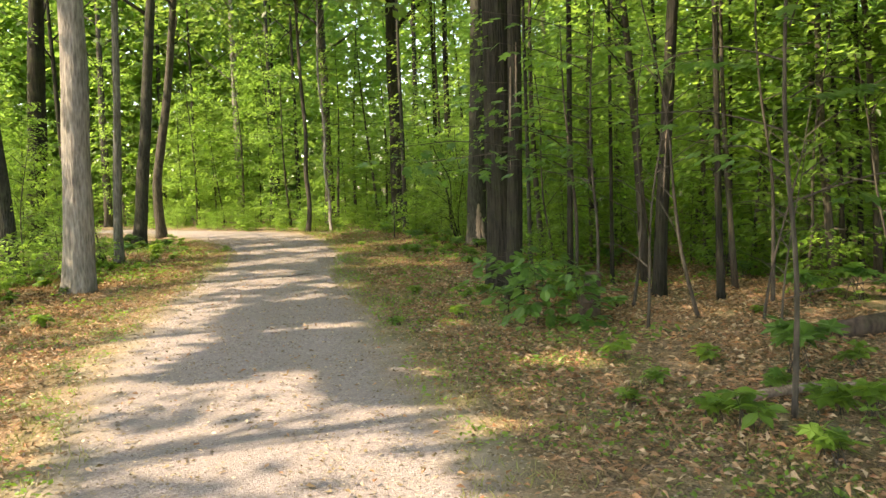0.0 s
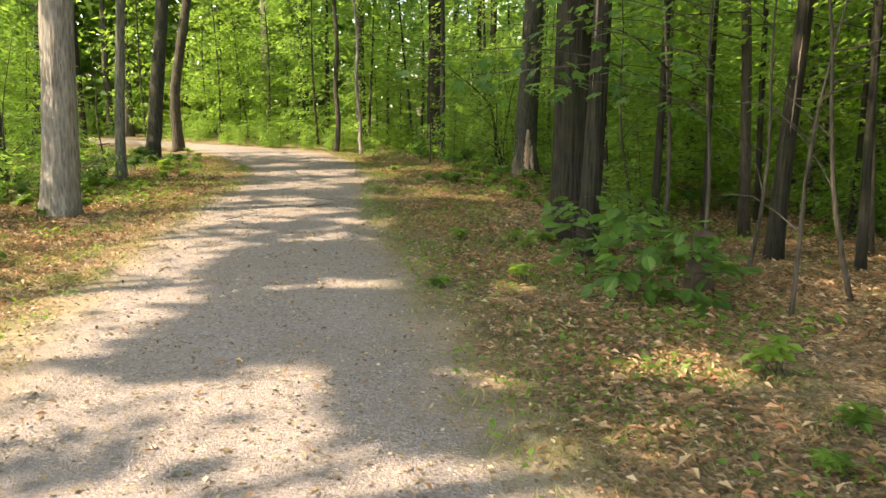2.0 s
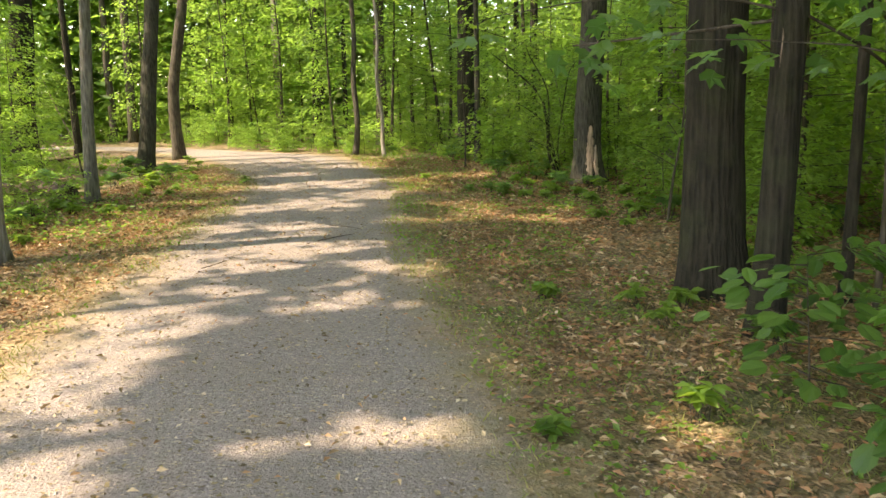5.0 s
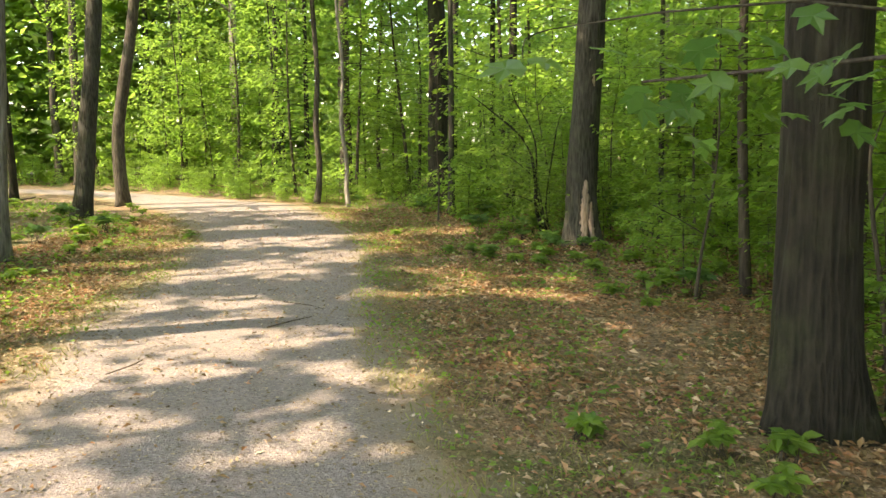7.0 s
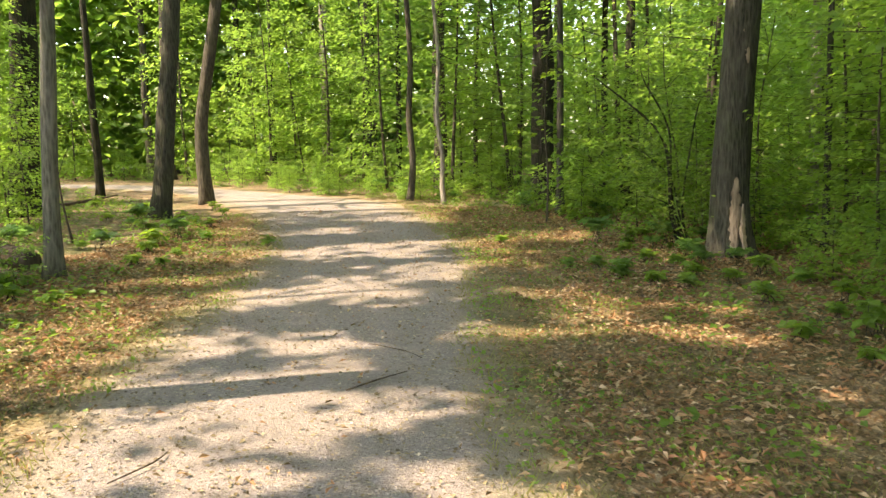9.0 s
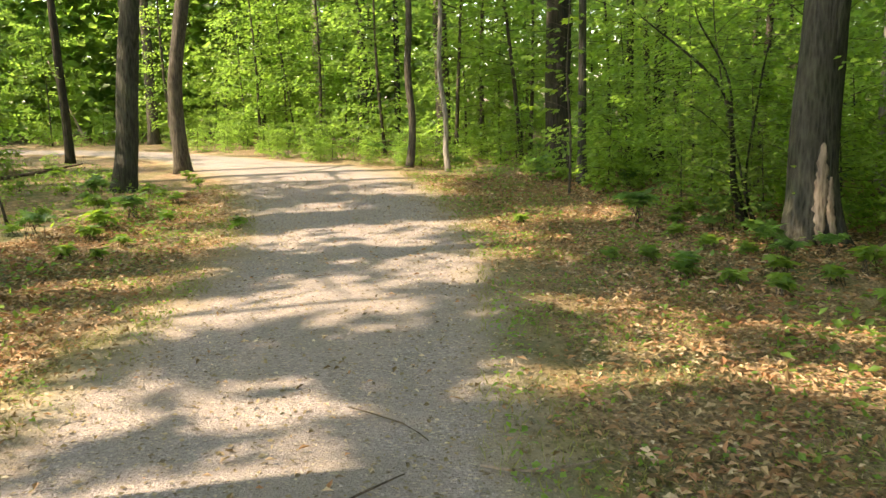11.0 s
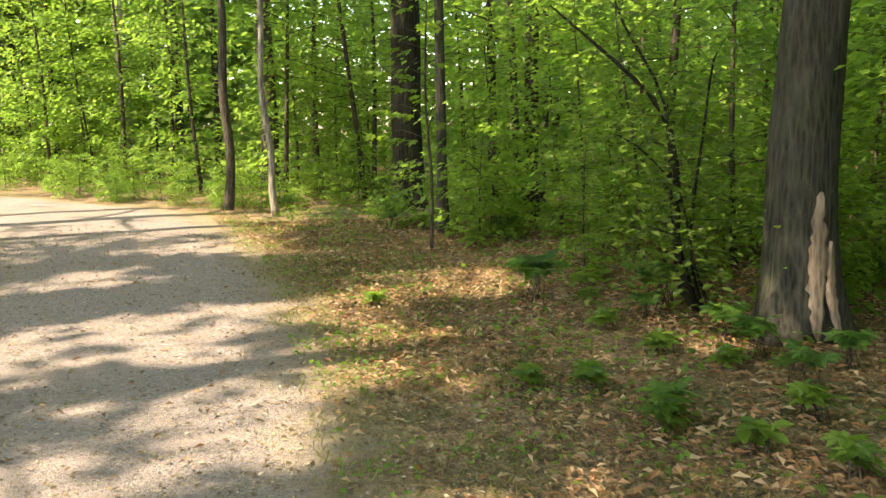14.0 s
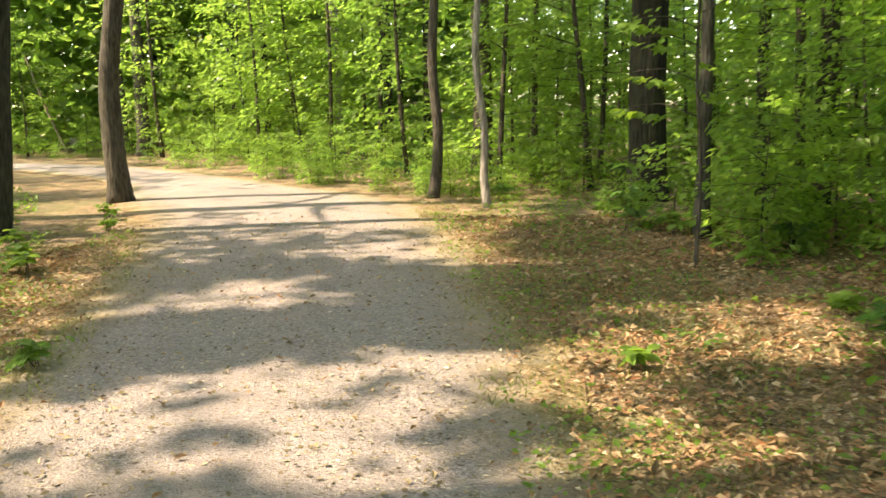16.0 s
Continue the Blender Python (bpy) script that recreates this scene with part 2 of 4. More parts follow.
def tri_mesh(name, verts, tris, material, smooth=False):
    me = bpy.data.meshes.new(name)
    tris = np.asarray(tris, np.int32)
    me.vertices.add(len(verts))
    me.vertices.foreach_set("co", np.asarray(verts, np.float32).ravel())
    me.loops.add(tris.size)
    me.loops.foreach_set("vertex_index", tris.ravel())
    me.polygons.add(len(tris))
    me.polygons.foreach_set("loop_start", np.arange(0, tris.size, 3, dtype=np.int32))
    me.polygons.foreach_set("use_smooth", np.full(len(tris), smooth))
    me.materials.append(material)
    me.update(calc_edges=True)
    return me


def scatter(name, shape, at, axis, normal, size, material):
    """One mesh of many small pieces: each a copy of the shape at its place, along its axis, with its normal and size."""
    pts, tris = shape
    at, axis, normal = (np.asarray(a, float) for a in (at, axis, normal))
    axis = axis / np.linalg.norm(axis, axis=1, keepdims=True)
    side = np.cross(normal, axis)
    side /= np.linalg.norm(side, axis=1, keepdims=True) + 1e-9
    up = np.cross(axis, side)
    size = np.asarray(size, float).reshape(-1, 1, 1)
    v = at[:, None] + size * (pts[None, :, 0:1] * axis[:, None] + pts[None, :, 1:2] * side[:, None] + pts[None, :, 2:3] * up[:, None])
    f = tris[None] + (np.arange(len(at)) * len(pts))[:, None, None]
    return tri_mesh(name, v.reshape(-1, 3), f.reshape(-1, 3), material)


LEAF_MESHES = {}


def loose_leaves(parent, shape, at, axis, normal, size, material):
    """Large leaves one by one, as parts that share one mesh."""
    key = (len(shape[0]), material.name)
    if key not in LEAF_MESHES:
        LEAF_MESHES[key] = tri_mesh("leaf", shape[0], shape[1], material)
    for p, a, n, f in zip(at, axis, normal, size):
        a = Vector(a).normalized()
        side = Vector(n).cross(a).normalized()
        up = a.cross(side)
        ob = new("leaf", LEAF_MESHES[key])
        ob.parent = parent
        m = Matrix((a * f, side * f, up * f)).transposed().to_4x4()
        m.translation = Vector(p)
        ob.matrix_basis = m


def tube(name, points, radii, material, sides=10, flare=0.0, rough=0.0, seed=0, ridge=0.0):
    """A tapered limb through the points; flare widens its foot into root swells, rough makes it uneven."""
    pts = [Vector(p) for p in points]
    fine, rad = [], []
    for i in range(len(pts) - 1):
        p0, p1, p2, p3 = pts[max(i - 1, 0)], pts[i], pts[i + 1], pts[min(i + 2, len(pts) - 1)]
        steps = max(2, min(14, int((p2 - p1).length / max(0.18, radii[i] * 1.2)))) if sides > 6 else 2
        for k in range(steps):
            s = k / steps
            fine.append(0.5 * (2 * p1 + (p2 - p0) * s + (2 * p0 - 5 * p1 + 4 * p2 - p3) * s * s + (3 * p1 - p0 - 3 * p2 + p3) * s ** 3))
            rad.append(radii[i] * (1 - s) + radii[i + 1] * s)
    fine.append(pts[-1]), rad.append(radii[-1])
    verts, tris = [], []
    for i, (c, r) in enumerate(zip(fine, rad)):
        d = (fine[min(i + 1, len(fine) - 1)] - fine[max(i - 1, 0)]).normalized()
        a = d.orthogonal().normalized() if abs(d.z) < 0.8 else Vector((1, 0, 0)).cross(d).normalized()
        b = d.cross(a)
        h = c.z - fine[0].z
        for k in range(sides):
            w = 2 * math.pi * k / sides
            s = r * (1 + flare * math.exp(-h / 0.28) * (0.75 + 0.5 * math.sin(3 * w + seed) + 0.3 * math.sin(5 * w + 2 * seed)))
            if rough:
                s *= 1 + rough * noise.noise((math.cos(w) * 1.6 + seed, math.sin(w) * 1.6, h * 0.9)) + 0.5 * rough * noise.noise((math.cos(w) * 5, math.sin(w) * 5 + seed, h * 1.4))
            if ridge:
                s += ridge * (abs(noise.noise((math.cos(w) * 7 + seed, math.sin(w) * 7, h * 0.8))) + 0.6 * noise.noise((math.cos(w) * 16, math.sin(w) * 16 + seed, h * 1.7)))
            verts.append(c + s * (math.cos(w) * a + math.sin(w) * b))
    for i in range(len(fine) - 1):
        for k in range(sides):
            a, b = i * sides + k, i * sides + (k + 1) % sides
            tris += [(a, b, b + sides), (a, b + sides, a + sides)]
    for start, back in ((0, True), ((len(fine) - 1) * sides, False)):
        for k in range(1, sides - 1):
            tris.append((start, start + k + 1, start + k) if back else (start, start + k, start + k + 1))
    return tri_mesh(name, verts, tris, material, sides > 5)


def thing(name, x, y, z, label, category, group="", kind=""):
    ob = new(name)
    ob.location = (x, y, z)
    return tagged(ob, label, category, group, kind)


def part(name, mesh, parent, label=""):
    ob = new(name, mesh)
    ob.parent = parent
    return tagged(ob, label)


# ---- ground and path ----
# the worn edges of the gravel; the sheet itself runs on under the litter by VERGE on either side
LEFT = [(-4.2, -30), (-2.3, -6), (-1.9, 0), (-2.12, 4.5), (-2.7, 6.1), (-3.3, 9.0), (-3.72, 11.8), (-4.1, 14.2), (-4.4, 16.6), (-4.75, 19.4), (-5.25, 21.4), (-5.75, 23.0),
        (-6.55, 25.1), (-7.85, 27.9), (-9.1, 29.9), (-10.3, 31.4), (-12.2, 34.5), (-15.2, 37.0), (-18.8, 38.8), (-24, 39.6), (-34, 40.6), (-60, 41)]
RIGHT = [(-1.7, -30), (0.5, -6), (0.5, 0), (0.2, 4.3), (-0.15, 6.1), (-0.6, 8.4), (-1.1, 11.2), (-1.65, 14.0), (-2.0, 16.6), (-2.2, 18.8), (-2.65, 21.4), (-2.95, 23.0),
         (-3.4, 24.8), (-4.15, 27.5), (-4.75, 29.3), (-5.7, 31.2), (-7.9, 33.3), (-10.6, 35.9), (-14.6, 39.2), (-20, 41.4), (-32, 43.2), (-58, 44)]
VERGE = 0.4


def spline(keys, per=8):
    out = []
    for i in range(len(keys) - 1):
        p = [Vector(keys[max(0, min(len(keys) - 1, i + d))]) for d in (-1, 0, 1, 2)]
        for k in range(per):
            s = k / per
            out.append(0.5 * (2 * p[1] + (p[2] - p[0]) * s + (2 * p[0] - 5 * p[1] + 4 * p[2] - p[3]) * s * s + (3 * p[1] - p[0] - 3 * p[2] + p[3]) * s ** 3))
    return out + [Vector(keys[-1])]


WORN_L, WORN_R = spline(LEFT), spline(RIGHT)
EDGE_L = [a + (a - b).normalized() * VERGE for a, b in zip(WORN_L, WORN_R)]
EDGE_R = [b + (b - a).normalized() * VERGE for a, b in zip(WORN_L, WORN_R)]
MID = np.array([tuple((a + b) / 2) for a, b in zip(EDGE_L, EDGE_R)])
HALF = np.array([(a - b).length / 2 for a, b in zip(EDGE_L, EDGE_R)])


def off_path(x, y):
    """How far outside the path's edge a place lies; negative on the path."""
    d = np.hypot(MID[:, 0] - x, MID[:, 1] - y) - HALF
    return float(d.min())


def height(x, y):
    """The forest floor: level along the path, softly uneven beyond it."""
    d = max(0.0, min(1.0, (off_path(x, y) - 0.3) / 3.0)) if abs(x) < 60 and -40 < y < 80 else 1.0
    return d * (0.10 * noise.noise((x * 0.25, y * 0.25, 3.1)) + 0.04 * noise.noise((x * 0.9, y * 0.9, 7.7))) - 0.012


def build_ground():
    xs = [-3000, -600, -150, -80, -60, -45] + list(np.arange(-36, 30.1, 0.75)) + [38, 50, 70, 150, 600, 3000]
    ys = [-3000, -600, -150, -60, -30, -18] + list(np.arange(-12, 62.1, 0.75)) + [70, 85, 110, 200, 700, 3000]
    verts = [(x, y, height(x, y)) for y in ys for x in xs]
    w = len(xs)
    tris = []
    for j in range(len(ys) - 1):
        for i in range(w - 1):
            a = j * w + i
            tris += [(a, a + 1, a + w + 1), (a, a + w + 1, a + w)]
    ob = new("ground", tri_mesh("ground", verts, tris, GROUND, True))
    tagged(ob, "forest floor of brown leaf litter and low green growth", "ground", kind="structure")


def build_path():
    across = 14
    verts, uvs, tris = [], [], []
    run = 0.0
    for i, (a, b) in enumerate(zip(EDGE_L, EDGE_R)):
        if i:
            run += ((a + b) / 2 - (EDGE_L[i - 1] + EDGE_R[i - 1]) / 2).length
        for k in range(across + 1):
            u = k / across
            p = a.lerp(b, u)
            p += (b - a).normalized() * 0.12 * noise.noise((run * 0.8, 5.0 if k == 0 else 9.0, 0)) * (k in (0, across))
            rut = 0.012 * noise.noise((p.x * 1.3, p.y * 0.6, 1.0)) - 0.010 * math.exp(-((u - 0.3) / 0.08) ** 2) - 0.010 * math.exp(-((u - 0.68) / 0.08) ** 2)
            verts.append((p.x, p.y, 0.004 + 0.028 * (1 - (2 * u - 1) ** 4) + rut * (1 - abs(2 * u - 1))))
            uvs.append((u, run))
    for i in range(len(EDGE_L) - 1):
        for k in range(across):
            a = i * (across + 1) + k
            tris += [(a, a + 1, a + across + 2), (a, a + across + 2, a + across + 1)]
    me = tri_mesh("path", verts, tris, PATH, True)
    layer = me.uv_layers.new(name="run")
    layer.data.foreach_set("uv", np.array(uvs, np.float32)[np.array(tris).ravel()].ravel())
    tagged(new("path", me), "grey gravel footpath with worn leafy edges", "path", kind="structure")


build_ground()
build_path()

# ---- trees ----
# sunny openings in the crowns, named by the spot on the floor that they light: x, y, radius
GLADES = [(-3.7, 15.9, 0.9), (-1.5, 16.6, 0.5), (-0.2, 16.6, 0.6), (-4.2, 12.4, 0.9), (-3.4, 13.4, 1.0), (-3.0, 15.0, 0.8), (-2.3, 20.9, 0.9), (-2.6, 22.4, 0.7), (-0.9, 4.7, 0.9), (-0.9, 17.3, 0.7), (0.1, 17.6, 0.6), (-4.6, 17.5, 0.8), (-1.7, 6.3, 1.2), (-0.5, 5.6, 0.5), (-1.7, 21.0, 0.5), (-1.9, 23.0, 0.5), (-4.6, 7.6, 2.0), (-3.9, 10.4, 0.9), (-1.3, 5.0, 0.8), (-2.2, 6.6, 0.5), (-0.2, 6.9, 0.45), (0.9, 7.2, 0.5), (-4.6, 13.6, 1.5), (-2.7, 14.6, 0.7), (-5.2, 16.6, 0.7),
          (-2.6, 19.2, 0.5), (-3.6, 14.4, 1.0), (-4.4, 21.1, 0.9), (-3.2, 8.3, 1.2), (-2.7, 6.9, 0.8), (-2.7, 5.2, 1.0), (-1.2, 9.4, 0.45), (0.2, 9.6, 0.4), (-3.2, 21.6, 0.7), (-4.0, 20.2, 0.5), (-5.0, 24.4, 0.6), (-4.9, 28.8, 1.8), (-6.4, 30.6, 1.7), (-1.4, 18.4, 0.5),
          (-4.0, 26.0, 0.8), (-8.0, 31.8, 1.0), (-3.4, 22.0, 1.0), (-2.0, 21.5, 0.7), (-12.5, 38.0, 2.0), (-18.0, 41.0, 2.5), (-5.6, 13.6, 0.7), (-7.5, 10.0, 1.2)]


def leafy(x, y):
    """Share of crown leaf kept, to shade a spot of the floor, 0 to 1."""
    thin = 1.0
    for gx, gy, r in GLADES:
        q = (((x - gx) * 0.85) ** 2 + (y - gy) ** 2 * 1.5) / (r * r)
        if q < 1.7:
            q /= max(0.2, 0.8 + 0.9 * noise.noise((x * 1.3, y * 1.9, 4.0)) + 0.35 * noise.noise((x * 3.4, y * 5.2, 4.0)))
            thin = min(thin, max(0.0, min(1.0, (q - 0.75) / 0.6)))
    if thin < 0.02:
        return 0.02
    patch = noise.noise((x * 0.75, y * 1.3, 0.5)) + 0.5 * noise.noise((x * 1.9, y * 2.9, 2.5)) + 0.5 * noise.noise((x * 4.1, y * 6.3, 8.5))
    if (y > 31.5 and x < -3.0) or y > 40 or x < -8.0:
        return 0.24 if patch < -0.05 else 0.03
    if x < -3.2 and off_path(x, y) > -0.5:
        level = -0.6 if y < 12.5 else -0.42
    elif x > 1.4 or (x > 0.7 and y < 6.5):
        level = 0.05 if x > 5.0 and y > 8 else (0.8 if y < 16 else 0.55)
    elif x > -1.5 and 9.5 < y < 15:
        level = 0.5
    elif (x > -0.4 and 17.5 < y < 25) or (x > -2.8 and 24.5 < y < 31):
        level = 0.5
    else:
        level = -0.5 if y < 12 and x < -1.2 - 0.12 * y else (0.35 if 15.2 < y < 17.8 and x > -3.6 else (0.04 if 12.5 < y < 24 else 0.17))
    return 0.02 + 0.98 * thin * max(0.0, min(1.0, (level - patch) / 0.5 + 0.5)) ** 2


def crown_mesh(x, y, base, top, radius, count, seed):
    """Leaf sprays of one crown, in the tree's own space."""
    r = np.random.default_rng(seed)
    rows = []
    count = int(count * 1.65)
    lumps = [(r.normal(0, 0.55) * radius, r.normal(0, 0.55) * radius, r.uniform(base, top), r.uniform(0.28, 0.5) * radius) for _ in range(16)]
    while len(rows) < count:
        cx, cy, cz, cr = lumps[r.integers(len(lumps))]
        p = r.normal(size=3)
        p = p / np.linalg.norm(p) * cr * r.uniform(0.3, 1) ** 0.5
        px, py, pz = cx + p[0], cy + p[1], cz + p[2] * 0.55
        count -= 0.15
        # leaves are dropped along the sun's ray, to shape the dapples on the floor
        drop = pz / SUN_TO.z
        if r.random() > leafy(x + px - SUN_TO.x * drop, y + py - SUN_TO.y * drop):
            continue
        rows.append((px, py, pz))
    at = np.array(rows)
    n = len(at)
    axis = np.c_[r.normal(size=(n, 2)), r.normal(0, 0.45, n) - 0.2]
    normal = np.c_[r.normal(0, 0.5, (n, 2)), np.ones(n)]
    return scatter("crown", DIAMOND, at, axis, normal, r.uniform(0.20, 0.40, n), LEAF_CANOPY)


def tall_tree(x, y, r, label, material=BARK_GREY, lean=(0, 0), bend=(), tall=17.0, crown=4.6, low=8.5, count=1700, group="tall forest trees", scars=(), flare=0.45, ridge=0.0):
    """A forest tree: flared trunk, limbs in its upper half and a crown. lean: metres sideways per metre up."""
    seed = int(abs(x * 131 + y * 37)) % 9973
    rr = np.random.default_rng(seed)
    z = height(x, y) - 0.06
    tree = thing("tree", x, y, z, label, "tree", group)
    bend = dict(bend)
    hs = [0, 0.5, 1.2, 2.2, 3.6, 5.5, 8, 11, tall]
    pts = [(lean[0] * h + bend.get(h, 0) + 0.3 * r * noise.noise((h * 0.4, seed, 0)), lean[1] * h + 0.3 * r * noise.noise((h * 0.4, seed, 5)), h) for h in hs]
    rad = [r * (1 - 0.75 * h / tall) for h in hs]
    part("trunk", tube("trunk", pts, rad, material, 44 if ridge else (16 if r > 0.14 else 10), flare, 0.10, seed, ridge), tree)
    for q, (sx, sy, sz0, sz1, w) in enumerate(scars):
        verts, tris, n = [], [], 26
        a0 = math.atan2(sy, sx)
        for k in range(n + 1):
            h = sz0 + (sz1 - sz0) * k / n
            rh = r * (1 - 0.75 * h / tall) * (1 + flare * math.exp(-h / 0.28) * (0.75 + 0.5 * math.sin(3 * a0 + seed) + 0.3 * math.sin(5 * a0 + 2 * seed)))
            swell = math.sin(math.pi * (k + 0.2) / (n + 0.4)) ** 0.6
            lo, hi = (w * swell * (0.7 + 0.5 * noise.noise((k * 0.5, seed + q, side)) + 0.35 * noise.noise((k * 1.7, seed + q, side))) for side in (1.0, 7.0))
            for m in range(7):
                a = a0 + (-lo + (lo + hi) * m / 6) / rh
                lift = rh * 1.02 + (0.004 if 0 < m < 6 else -0.02)
                verts.append((lean[0] * h + lift * math.cos(a), lean[1] * h + lift * math.sin(a), h))
        for k in range(n):
            for m in range(6):
                a = k * 7 + m
                tris += [(a, a + 1, a + 8), (a, a + 8, a + 7)]
        part("bare_patch", tri_mesh("bare_patch", verts, tris, BARE_WOOD, True), tree, "pale patch of bare wood without bark")
    for k in range(6):
        h = low - 1.5 + (tall - low) * k / 7.5
        a = k * 2.4 + seed
        c = np.interp(h, hs, [p[0] for p in pts]), np.interp(h, hs, [p[1] for p in pts])
        n = crown * rr.uniform(0.45, 0.75)
        lp = [(c[0], c[1], h), (c[0] + 0.4 * n * math.cos(a), c[1] + 0.4 * n * math.sin(a), h + 0.9), (c[0] + n * math.cos(a + 0.3), c[1] + n * math.sin(a + 0.3), h + 2.1)]
        part("limb", tube("limb", lp, [r * 0.32, r * 0.2, r * 0.06], material, 6), tree)
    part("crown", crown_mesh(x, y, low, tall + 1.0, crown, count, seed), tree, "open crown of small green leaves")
    return tree


tall_tree(-5.83, 13.85, 0.23, "tall tree with pale grey sunlit bark beside the path", BARK_PALE, (0.034, 0.0), tall=19, crown=5, ridge=0.02)
tall_tree(-7.15, 19.1, 0.10, "slender straight grey tree on the path's verge", BARK_ASH, (0.048, 0), tall=14, crown=3)
tall_tree(-9.4, 26.9, 0.205, "straight dark-barked tree at the bend of the path", BARK_GREY, (0.11, 0))
tall_tree(-9.95, 30.75, 0.175, "crooked brown tree with a curved foot by the bend", BARK_BROWN, (0.112, 0), bend=((0.5, -0.06), (1.2, -0.17), (2.2, -0.25), (3.6, -0.14), (5.5, -0.05)))
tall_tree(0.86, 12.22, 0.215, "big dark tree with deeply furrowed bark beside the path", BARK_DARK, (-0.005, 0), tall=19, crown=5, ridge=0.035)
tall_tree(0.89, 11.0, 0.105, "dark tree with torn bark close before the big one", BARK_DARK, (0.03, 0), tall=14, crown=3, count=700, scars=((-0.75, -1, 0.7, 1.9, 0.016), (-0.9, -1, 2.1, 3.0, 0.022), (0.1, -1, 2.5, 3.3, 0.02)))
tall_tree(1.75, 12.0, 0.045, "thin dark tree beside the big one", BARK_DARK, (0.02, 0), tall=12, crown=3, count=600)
tall_tree(0.85, 20.9, 0.23, "grey-brown tree with bark peeled at its foot", BARK_GREY, (0.03, 0), scars=((0.0, -1, 0.1, 1.08, 0.12), (0.45, -1, 0.06, 0.75, 0.06), (-0.6, -1, 0.08, 0.4, 0.035), (0.3, -1, 2.45, 2.95, 0.07), (0.1, -1, 2.6, 3.3, 0.05)), flare=0.75, ridge=0.02)
tall_tree(-4.87, 31.5, 0.09, "slim grey-brown tree at the path's edge", BARK_BROWN, (-0.004, 0), bend=((0.5, 0.07), (1.2, 0.10), (2.2, 0.04), (3.6, 0.10), (5.5, 0.02)), tall=13, crown=3)
tall_tree(-3.8, 30.1, 0.06, "thin crooked pale young tree", BARK_PALE, (-0.02, 0), bend=((0.5, -0.05), (1.2, -0.02), (2.2, -0.12), (3.6, -0.05), (5.5, -0.14)), tall=11, crown=2.5, count=700)
tall_tree(-4.6, 36.0, 0.22, "reddish-brown tree standing back in the wood", BARK_BROWN)
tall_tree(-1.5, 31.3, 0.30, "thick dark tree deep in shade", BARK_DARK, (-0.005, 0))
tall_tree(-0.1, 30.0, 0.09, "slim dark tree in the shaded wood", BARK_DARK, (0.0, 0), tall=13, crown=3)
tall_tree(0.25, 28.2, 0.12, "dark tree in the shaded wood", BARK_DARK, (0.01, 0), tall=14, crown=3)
tall_tree(-1.15, 27.4, 0.08, "slim grey tree beside the path", BARK_GREY, (0.0, 0), tall=12, crown=3, count=700)
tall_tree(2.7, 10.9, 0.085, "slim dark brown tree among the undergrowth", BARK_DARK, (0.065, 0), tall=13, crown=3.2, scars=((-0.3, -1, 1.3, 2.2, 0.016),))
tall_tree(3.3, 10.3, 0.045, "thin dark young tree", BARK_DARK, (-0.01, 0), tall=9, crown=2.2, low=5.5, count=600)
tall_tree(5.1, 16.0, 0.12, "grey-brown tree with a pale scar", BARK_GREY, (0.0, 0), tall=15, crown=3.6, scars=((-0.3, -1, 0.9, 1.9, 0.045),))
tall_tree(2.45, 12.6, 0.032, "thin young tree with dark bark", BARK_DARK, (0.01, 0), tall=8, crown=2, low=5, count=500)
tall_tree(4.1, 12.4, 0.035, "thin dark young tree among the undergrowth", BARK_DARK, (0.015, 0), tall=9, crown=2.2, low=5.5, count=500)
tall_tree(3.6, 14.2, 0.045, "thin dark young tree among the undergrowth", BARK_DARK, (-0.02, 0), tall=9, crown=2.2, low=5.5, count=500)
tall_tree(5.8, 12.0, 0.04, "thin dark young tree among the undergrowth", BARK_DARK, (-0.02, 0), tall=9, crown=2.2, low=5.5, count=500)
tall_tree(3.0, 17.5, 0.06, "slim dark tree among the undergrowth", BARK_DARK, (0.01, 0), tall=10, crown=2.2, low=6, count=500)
tall_tree(4.6, 22.0, 0.12, "grey-brown tree among the undergrowth", BARK_GREY, (0.0, 0), tall=14, crown=3, count=700)
tall_tree(3.2, 25.5, 0.10, "slim grey tree among the undergrowth", BARK_PALE, (-0.01, 0), tall=13, crown=3, count=700)
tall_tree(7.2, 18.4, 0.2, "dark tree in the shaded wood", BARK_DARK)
tall_tree(1.45, 14.4, 0.04, "thin grey young tree in the undergrowth", BARK_GREY, (0.0, 0), tall=9, crown=2.2, low=5.5, count=500)
tall_tree(2.2, 21.5, 0.05, "thin young tree with grey-brown bark", BARK_GREY, (-0.01, 0), tall=9, crown=2.2, low=5.5, count=500)
tall_tree(-9.0, 18.0, 0.2, "grey-brown tree leaning over the undergrowth", BARK_GREY, (-0.05, 0))
tall_tree(-13.0, 27.8, 0.34, "thick dark tree in the undergrowth", BARK_DARK, (0.07, 0))
tall_tree(-14.8, 34.6, 0.13, "dark tree beyond the bend", BARK_DARK, (-0.03, 0), tall=14)
tall_tree(-12.0, 43.0, 0.1, "slim dark tree beyond the bend", BARK_DARK, (0.0, 0), tall=14)
tall_tree(-10.0, 43.5, 0.22, "grey tree in the sunlit wood", BARK_PALE, (0.0, 0))
tall_tree(-8.0, 42.0, 0.14, "dark tree in the sunlit wood", BARK_GREY, (0.0, 0), tall=15)
tall_tree(-6.6, 40.5, 0.11, "dark tree in the sunlit wood", BARK_DARK, (0.0, 0), tall=15)
tall_tree(-17.4, 45.4, 0.23, "brown tree in the sunlit wood", BARK_BROWN, (0.01, 0))

